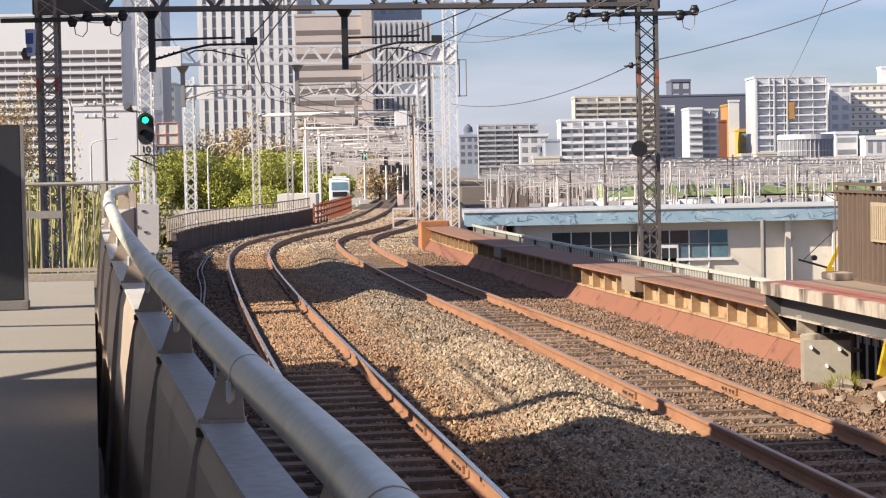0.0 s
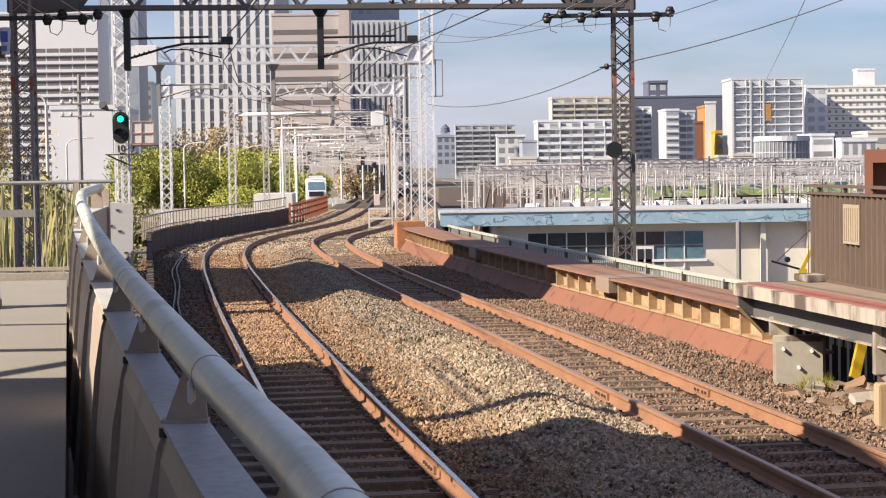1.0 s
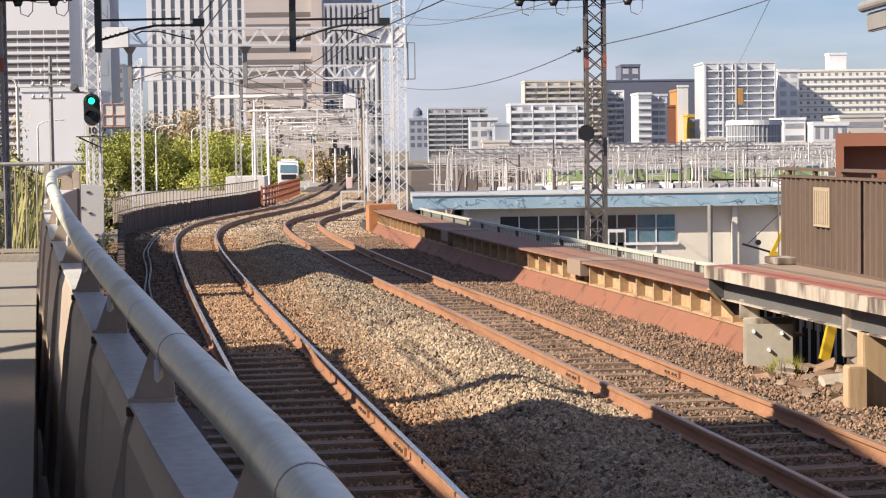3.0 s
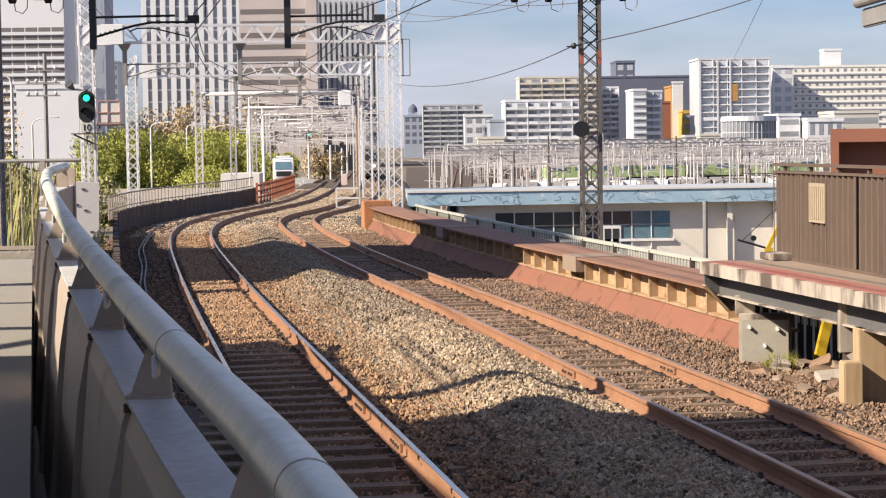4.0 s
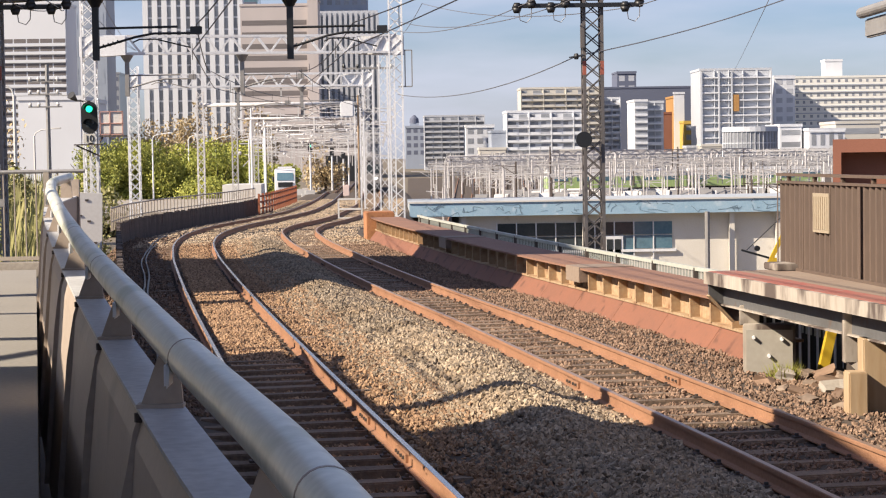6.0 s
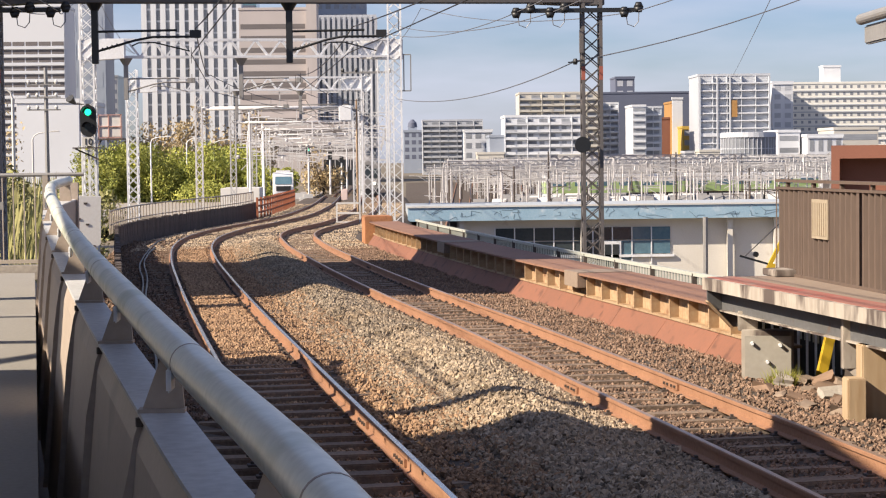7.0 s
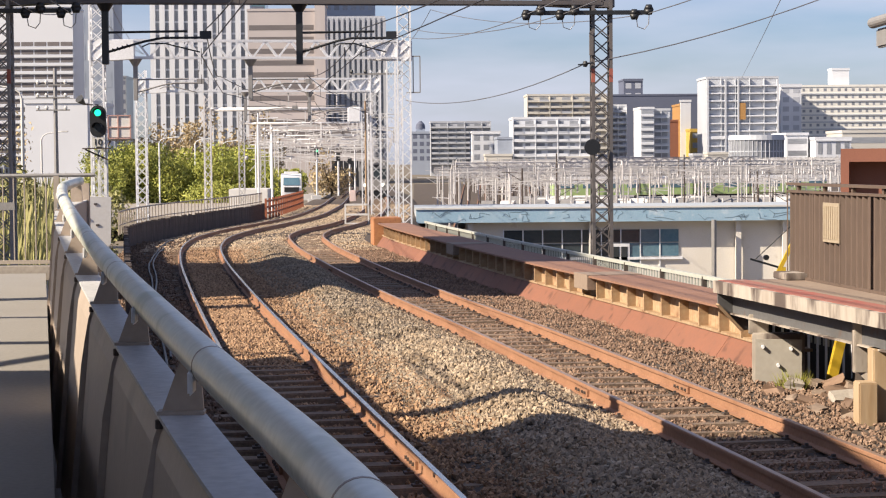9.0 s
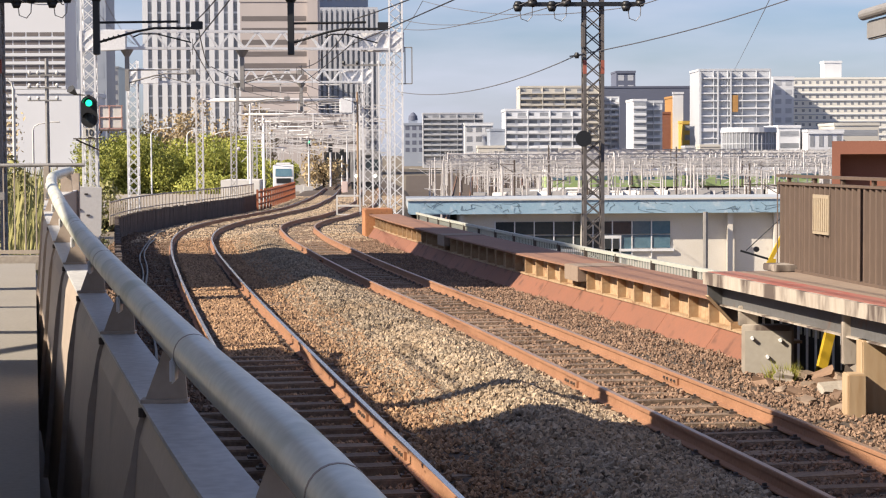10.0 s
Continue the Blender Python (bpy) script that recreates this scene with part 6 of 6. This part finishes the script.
part("shell", insulator(bmesh.new(), (-9.42, 43.6, 5.22), 0.13, 12), M_MAST, t1)
part("arm", bar(bmesh.new(), (-9.42, 43.6, 5.22), (-9.15, 43.85, 5.22), 0.05), M_MAST, t1)
t1 = on_mast("mast_number_plate", "small white plates on the grey mast", "plate")
for x in (-9.06, -8.92):
    part("plate", cube(x, x + 0.11, 43.74, 43.76, 2.30, 2.46), M_WHITE, t1)
    part("dark_bar", cube(x + 0.04, x + 0.07, 43.73, 43.74, 2.33, 2.43), M_DARKSTEEL, t1)
for x, y in ((-9.0, 44.0), (4.83, 45.6)):
    t1 = on_mast("red_mast_band", "faded red band painted round the mast", "band")
    for z in (4.35,):
        for u in (-0.21, 0.21):
            part("band", cube(x + u - 0.041, x + u + 0.041, y - 0.252, y - 0.168, z, z + 0.32), paint("faded_red", (0.33, 0.10, 0.07)), t1)


def street_lamp(x, y, top, reach, label, mat):
    s = root("street_lamp", (x, y, CITY), 0, label, "street lamp", "street lamps")
    h = top - CITY
    part("pole", pole(bmesh.new(), (0, 0, 0), (0, 0, h - 0.5), 0.1, 0.075), mat, s)
    part("arm", tube(bmesh.new(), [(0, 0, h - 0.55), (reach * 0.08, 0, h - 0.25), (reach * 0.3, 0, h - 0.06), (reach, 0, h + 0.08)], 0.05, 6), mat, s)
    part("lamp_head", cube(min(reach, reach * 1.3), max(reach, reach * 1.3), -0.12, 0.12, h + 0.02, h + 0.14, 0.03), mat, s)


street_lamp(-17.4, 90, 6.1, -1.0, "white street lamp with a curved arm above the reeds", M_WHITE)
street_lamp(-27.5, 150, 5.0, 1.6, "white street lamp beyond the reeds", M_WHITE)
street_lamp(-24.5, 200, 5.2, 1.6, "pale street lamp over the evergreens", M_WHITESTEEL)
street_lamp(-21.3, 205, 5.1, 1.6, "pale street lamp over the evergreens", M_WHITESTEEL)
street_lamp(-18.6, 207, 4.9, 1.6, "pale street lamp over the evergreens", M_WHITESTEEL)
t1 = root("utility_pole", (-16.2, 92, CITY), 0, "grey utility pole with short crossarms", "pole")
part("pole", pole(bmesh.new(), (0, 0, 0), (0, 0, 10.6), 0.13, 0.09), M_STEELPOST, t1)
for z in (8.6, 9.2, 9.8):
    part("crossarm", bar(bmesh.new(), (-0.9, -0.1, z), (0.7, -0.1, z), 0.07), M_STEELPOST, t1)
    for u in (-0.8, -0.4, 0.5):
        part("insulator", insulator(bmesh.new(), (u, -0.1, z + 0.12), 0.09), M_WHITE, t1)
t1 = root("footbridge", (-30, 118, CITY), 4, "long pale elevated road parapet beyond the reeds", "bridge")
part("deck", cube(-18, 6, 0, 4, 4.6, 5.3), M_CONC, t1)
part("parapet", cube(-18, 6, -0.15, 0.0, 5.3, 6.1), M_T_WHITE, t1)
for u in (-14, -6, 2):
    part("pier", cube(u, u + 0.9, 1, 2.5, -0.1, 4.6), M_CONC, t1)
t1 = root("white_red_relay_box", (-9.55, 66.5, 3.3), 0, "white box with red frame on the lattice mast", "box")
part("body", cube(-0.35, 0.42, -0.3, 0.1, 0.12, 0.85, 0.015), M_WHITE, t1)
RED = paint("red_frame", (0.52, 0.30, 0.25))
for u in (-0.36, -0.02, 0.40):
    part("upright", cube(u, u + 0.03, -0.34, -0.30, 0.08, 0.9), RED, t1)
for v in (0.08, 0.46, 0.86):
    part("cross_bar", cube(-0.36, 0.45, -0.34, -0.30, v, v + 0.03), RED, t1)
part("shelf", cube(-0.45, 0.5, -0.4, 0.2, 0.02, 0.07), M_DARKSTEEL, t1)
part("stay", bar(bmesh.new(), (-0.3, -0.1, 0.02), (-0.55, 0.0, -0.35), 0.05), M_DARKSTEEL, t1)
part("mast_arm", bar(bmesh.new(), (-0.3, 0.1, 0.3), (-0.85, 1.5, 0.3), 0.06), M_DARKSTEEL, t1)
t1 = on_mast("loudspeaker_horn", "black horn loudspeaker on a thin arm", "loudspeaker")
part("horn", pole(bmesh.new(), (-10.9, 67.5, 4.62), (-11.05, 67.3, 4.8), 0.05, 0.16, 12), M_BLACK, t1)
part("arm", bar(bmesh.new(), (-10.9, 67.5, 4.6), (-10.5, 68.0, 4.6), 0.04), M_DARKSTEEL, t1)

hold2 = root("catenary_supports", (0, 0, 0), 0, "grey catenary arms under the pale portals", "catenary support")
for x, y, z, reach in ((-9.2, 68.2, 6.2, 2.2), (-5.2, 68.8, 6.2, 2.0), (-7.6, 97.5, 6.1, 2.4), (-4.4, 97.9, 6.1, 2.2)):
    cantilever(hold2, x, y, z, reach, M_STEELPOST)
for x, y, z in ((0.27, 69.5, 9.2), (0.27, 69.5, 8.3), (-10.5, 68, 8.9), (-1.05, 98.5, 7.0)):
    t1 = root("mast_crossarm", (x, y, z), 0, "grey crossarm with insulators on a pale mast", "crossarm")
    part("arm", cube(-1.3, 1.3, -0.3, -0.22, -0.05, 0.05), M_STEELPOST, t1)
    for u in (-1.2, -0.5, 0.6, 1.2):
        part("insulator", insulator(bmesh.new(), (u, -0.26, 0.12), 0.1), M_BLACK if u < 0 else M_WHITE, t1)
t1 = root("mast_ladder_cage", (0.85, 69.3, 5.0), 0, "thin steel cage beside the pale mast", "cage")
bm = bmesh.new()
for a, b in (((0, 0, 1.3), (0, 0, 0)), ((0, 0, 0), (-0.5, 0, 0)), ((0, 0, 1.3), (-0.5, 0, 1.3)), ((-0.25, 0, 0), (-0.25, 0, 1.3))):
    bar(bm, a, b, 0.04)
part("frame", bm, M_STEELPOST, t1)
for x, y, top in ((-0.2, 73, 6.8), (0.1, 82, 7.2), (-1.7, 104, 5.6), (-0.6, 90, 5.2)):
    t1 = root("lattice_post", (x, y, -0.4), 0, "pale lattice post beside the far track", "post", "lattice posts")
    part("mast", lattice(bmesh.new(), (0, 0, 0), top, 0.32, 0.42, 0.05, 0.04), M_WHITESTEEL, t1)
t1 = root("rusty_pole", (-1.55, 97, -0.4), 0, "orange rusty pole with a white transformer", "pole")
part("pole", pole(bmesh.new(), (0, 0, 0), (0, 0, 6.0), 0.05, 0.045), M_RUST_PALE, t1)
part("transformer", cube(-0.9, -0.2, -0.3, 0.2, 4.9, 5.7, 0.06), M_WHITESTEEL, t1, "pale grey transformer can")
t1 = root("white_step_frame", (-1.75, 83, -0.3), 0, "white steel step frame beside the track", "step frame")
bm = bmesh.new()
for u in (-0.5, 0.5):
    for v in (0, 0.5):
        bar(bm, (u, v, 0), (u, v, 1.0), 0.06)
for z in (0.15, 0.55, 0.98):
    for v in (0, 0.5):
        bar(bm, (-0.5, v, z), (0.5, v, z), 0.07)
part("frame", bm, M_WHITE, t1)
t1 = root("distance_post", (-3.0, 132, -0.4), 0, "pale pink marker post by the track", "marker post")
part("post", cube(-0.22, 0.22, -0.1, 0.1, 0, 1.0, 0.03), paint("pinkish_white", (0.70, 0.56, 0.52)), t1)
for x, y, h, lit in ((-8.4, 205, 5.6, True), (-6.7, 225, 5.2, False), (-5.6, 235, 4.8, False)):
    t1 = root("far_signal", (x, y, -1.6), 0, "small signal on a pale post down the line", "signal", "far signals")
    part("post", pole(bmesh.new(), (0, 0, 0), (0, 0, h), 0.12, 0.1), M_WHITESTEEL, t1)
    part("head", cube(-0.25, 0.25, -0.2, -0.05, h - 0.9, h, 0.05), M_BLACK, t1)
    if lit:
        part("green_lamp", pole(bmesh.new(), (0, -0.23, h - 0.25), (0, -0.2, h - 0.25), 0.12, 0.12, 10), G_GREEN, t1)
for x, y, w in ((-8.6, 185, 1.2), (-7.4, 178, 0.9), (-9.2, 160, 1.1), (-7.0, 160, 0.7)):
    t1 = root("trackside_box", (x, y, -1.2), 6, "small white equipment box beside the line", "equipment box", "trackside boxes")
    part("body", cube(-w / 2, w / 2, -0.3, 0.3, 0.1, 0.7, 0.02), M_WHITE, t1)
    part("plinth", cube(-w / 2 - 0.05, w / 2 + 0.05, -0.35, 0.35, -1.2, 0.1), M_CONC, t1)

# dark cables on the ballast and rubble under the far platform
for off, y0, y1 in ((-1.35, 24, 66), (-1.25, 26, 60)):
    bm = bmesh.new()
    pts = run(LEFT_LINE, y0, y1, off, -0.1, 0.7)
    tube(bm, [p + Vector((0.04 * math.sin(i * 0.3), 0, 0.012 * math.sin(i * 0.9))) for i, p in enumerate(pts)], 0.022, 6)
    solid("ballast_cable", bm, M_BLACK, "black cable lying along the ballast", "cable")
rr = random.Random(17)
for i in range(26):
    x, y = rr.uniform(4.2, 6.0), rr.uniform(19.2, 22.4)
    bm = cube(-0.5, 0.5, -0.5, 0.5, -0.5, 0.5)
    bmesh.ops.subdivide_edges(bm, edges=bm.edges[:], cuts=1)
    for v in bm.verts:
        v.co += Vector((rr.uniform(-0.16, 0.16), rr.uniform(-0.16, 0.16), rr.uniform(-0.16, 0.16)))
    s = rr.uniform(0.1, 0.26)
    bm.transform(Matrix.Diagonal((s, s * rr.uniform(0.7, 1.6), s * 0.5, 1)))
    o = solid("rubble_block", bm, rr.choice((M_CONC, M_STONE_BROWN, M_TANFLOOR)), "broken concrete lump under the platform end", "rubble", "rubble")
    o.matrix_basis = pose(x, y, -0.2 + rr.uniform(0, 0.1), rr.uniform(-20, 20), rr.uniform(-20, 20), rr.uniform(0, 180))
rng = np.random.default_rng(3)
verts, faces = [], []
for k in range(160):
    a, h = rng.random() * 6.28, 0.12 + 0.16 * rng.random()
    bx, by = 4.52 + rng.normal(0, 0.07), 22.1 + rng.normal(0, 0.07)
    dx, dy = math.cos(a) * h * 0.6, math.sin(a) * h * 0.6
    n = len(verts)
    verts += [(bx - 0.008, by, -0.22), (bx + 0.008, by, -0.22), (bx + dx, by + dy, -0.2 + h)]
    faces.append((n, n + 1, n + 2))
me = bpy.data.meshes.new("weed")
me.from_pydata([tuple(map(float, v)) for v in verts], [], faces)
me.materials.append(M_LEAF)
tagged(new("weed_tuft", me), "green weed tuft growing in the ballast", "weed", kind="stuff")
t1 = root("yellow_crossing_arm", (5.52, 27.5, 0.85), 0, "yellow post with a black hinge arm behind the platform", "barrier arm")
part("post", bar(bmesh.new(), (-0.02, 0, -4.3), (-0.02, 0, 0.1), 0.06), M_YELLOW, t1)
part("strut", bar(bmesh.new(), (-0.1, 0, 0.02), (0.14, 0, 0.5), 0.055), M_YELLOW, t1)
part("arm", bar(bmesh.new(), (-0.5, 0, 0.22), (-0.1, 0, 0.1), 0.03), M_BLACK, t1)
part("hinge", pole(bmesh.new(), (-0.27, -0.03, 0.24), (-0.27, 0.03, 0.24), 0.04, 0.04, 12), M_BLACK, t1)
part("wire", tube(bmesh.new(), [(-0.42, 0, 0.22), (0.1, 0, 0.7)], 0.008), M_BLACK, t1)
solid("trackside_path", cube(-9.6, -7.35, 38, 58, -0.9, -0.55), M_CONC, "grey concrete path beside the timber wall", "path", kind="structure")


# ---- the train that comes towards the platform ----
def oncoming_train():
    t = root("oncoming_train", (-2.4, 250, -1.2), 0, "pale train with lit headlights coming down the line", "train")
    bm = bmesh.new()
    outline = [(-1.38, 0.9), (1.38, 0.9), (1.4, 2.6), (1.2, 3.5), (0.7, 3.75), (-0.7, 3.75), (-1.2, 3.5), (-1.4, 2.6)]
    a, b = [bm.verts.new((u, 0.0, v)) for u, v in outline], [bm.verts.new((u, 38.0, v)) for u, v in outline]
    bm.faces.new(a)
    bm.faces.new(b)
    for j in range(8):
        bm.faces.new((a[j], a[(j + 1) % 8], b[(j + 1) % 8], b[j]))
    body = part("body", bm, M_STEELPOST, t)
    part("windscreen", cube(-1.15, 1.15, -0.03, 0.02, 1.95, 2.9), M_GLASS_DARK, body)
    part("destination_panel", cube(-0.5, 0.5, -0.04, 0.02, 3.0, 3.3), M_BLACK, body)
    part("skirt", cube(-1.3, 1.3, 0.1, 38, 0.25, 0.9), M_BLACK, t)
    for s in (-1, 1):
        part("headlight", pole(bmesh.new(), (s * 0.82, -0.06, 1.42), (s * 0.82, 0.0, 1.42), 0.13, 0.13, 14), G_HEAD, body, "lit white headlight")
    return t


train = oncoming_train()


# end face of the timber wall, wrapped in wire mesh
t1 = root("mesh_wrapped_rubble", (-7.95, 50.2, -0.9), 0, "dark rubble wrapped in wire mesh at the wall's end", "gabion")
part("core", cube(-0.55, 0.5, -0.5, 0.3, -0.6, 0.75, 0.05), M_DARKWOOD, t1)
bm = bmesh.new()
for k in range(9):
    for s in (-1, 1):
        u = -0.55 + 0.13 * k
        bar(bm, (u - s * 0.35, -0.52, -0.5), (u + s * 0.35, -0.52, 0.75), 0.012)
part("mesh", bm, M_STEELPOST, t1, "rusty wire mesh")


# ---- loose pieces last ----
sleepers(left_track, LEFT_LINE, 1)
sleepers(right_track, RIGHT_LINE, 2)
stones("grey_ballast", lambda l, r: (l + 1.2, r - 0.65), M_STONE, 34000, 12, 60, 0.02, 0.042, 7, "broken grey and tan ballast stones between the tracks")
stones("rusty_ballast", lambda l, r: (l - 0.6, l + 1.7), M_STONE_RUST, 27000, 12, 60, 0.02, 0.042, 8, "rust-coloured ballast stones along the curving track")
stones("brown_ballast", lambda l, r: (r - 0.8, r + 2.3), M_STONE_BROWN, 36000, 12, 60, 0.016, 0.035, 9, "dark brown ballast stones along the walkway")
stones("dark_ballast", lambda l, r: (l - 2.4, l - 0.7), M_STONE_BROWN, 9000, 20, 66, 0.022, 0.045, 10, "dark brown ballast stones beside the timber wall")


stones("fine_ballast", lambda l, r: (l - 0.42, l + 0.42), M_STONE_TAN, 9000, 24, 52, 0.012, 0.026, 12, "fine tan ballast packed between the rails")
stones("near_ballast", lambda l, r: (l + 1.5, r - 0.65), M_STONE, 9000, 12, 27, 0.024, 0.048, 13, "broken pale ballast stones heaped between the tracks")
stones("distant_ballast", lambda l, r: (l - 1.9, r + 2.0), M_STONE, 22000, 58, 120, 0.022, 0.044, 11, "grey-brown ballast stones where the tracks curve away")


def motions():
    ways = ((0.0, 250, -2.55), (3.5, 222, -2.4), (7.0, 195, -2.2), (8.0, 187.5, -2.15), (9.0, 180, -2.08), (10.0, 172.5, -2.0))
    walk(train, [(t, pose(x, y, -1.2 if y > 195 else -1.2 + 0.012 * (195 - y), 0, 0, 0)) for t, y, x in ways])


motions()
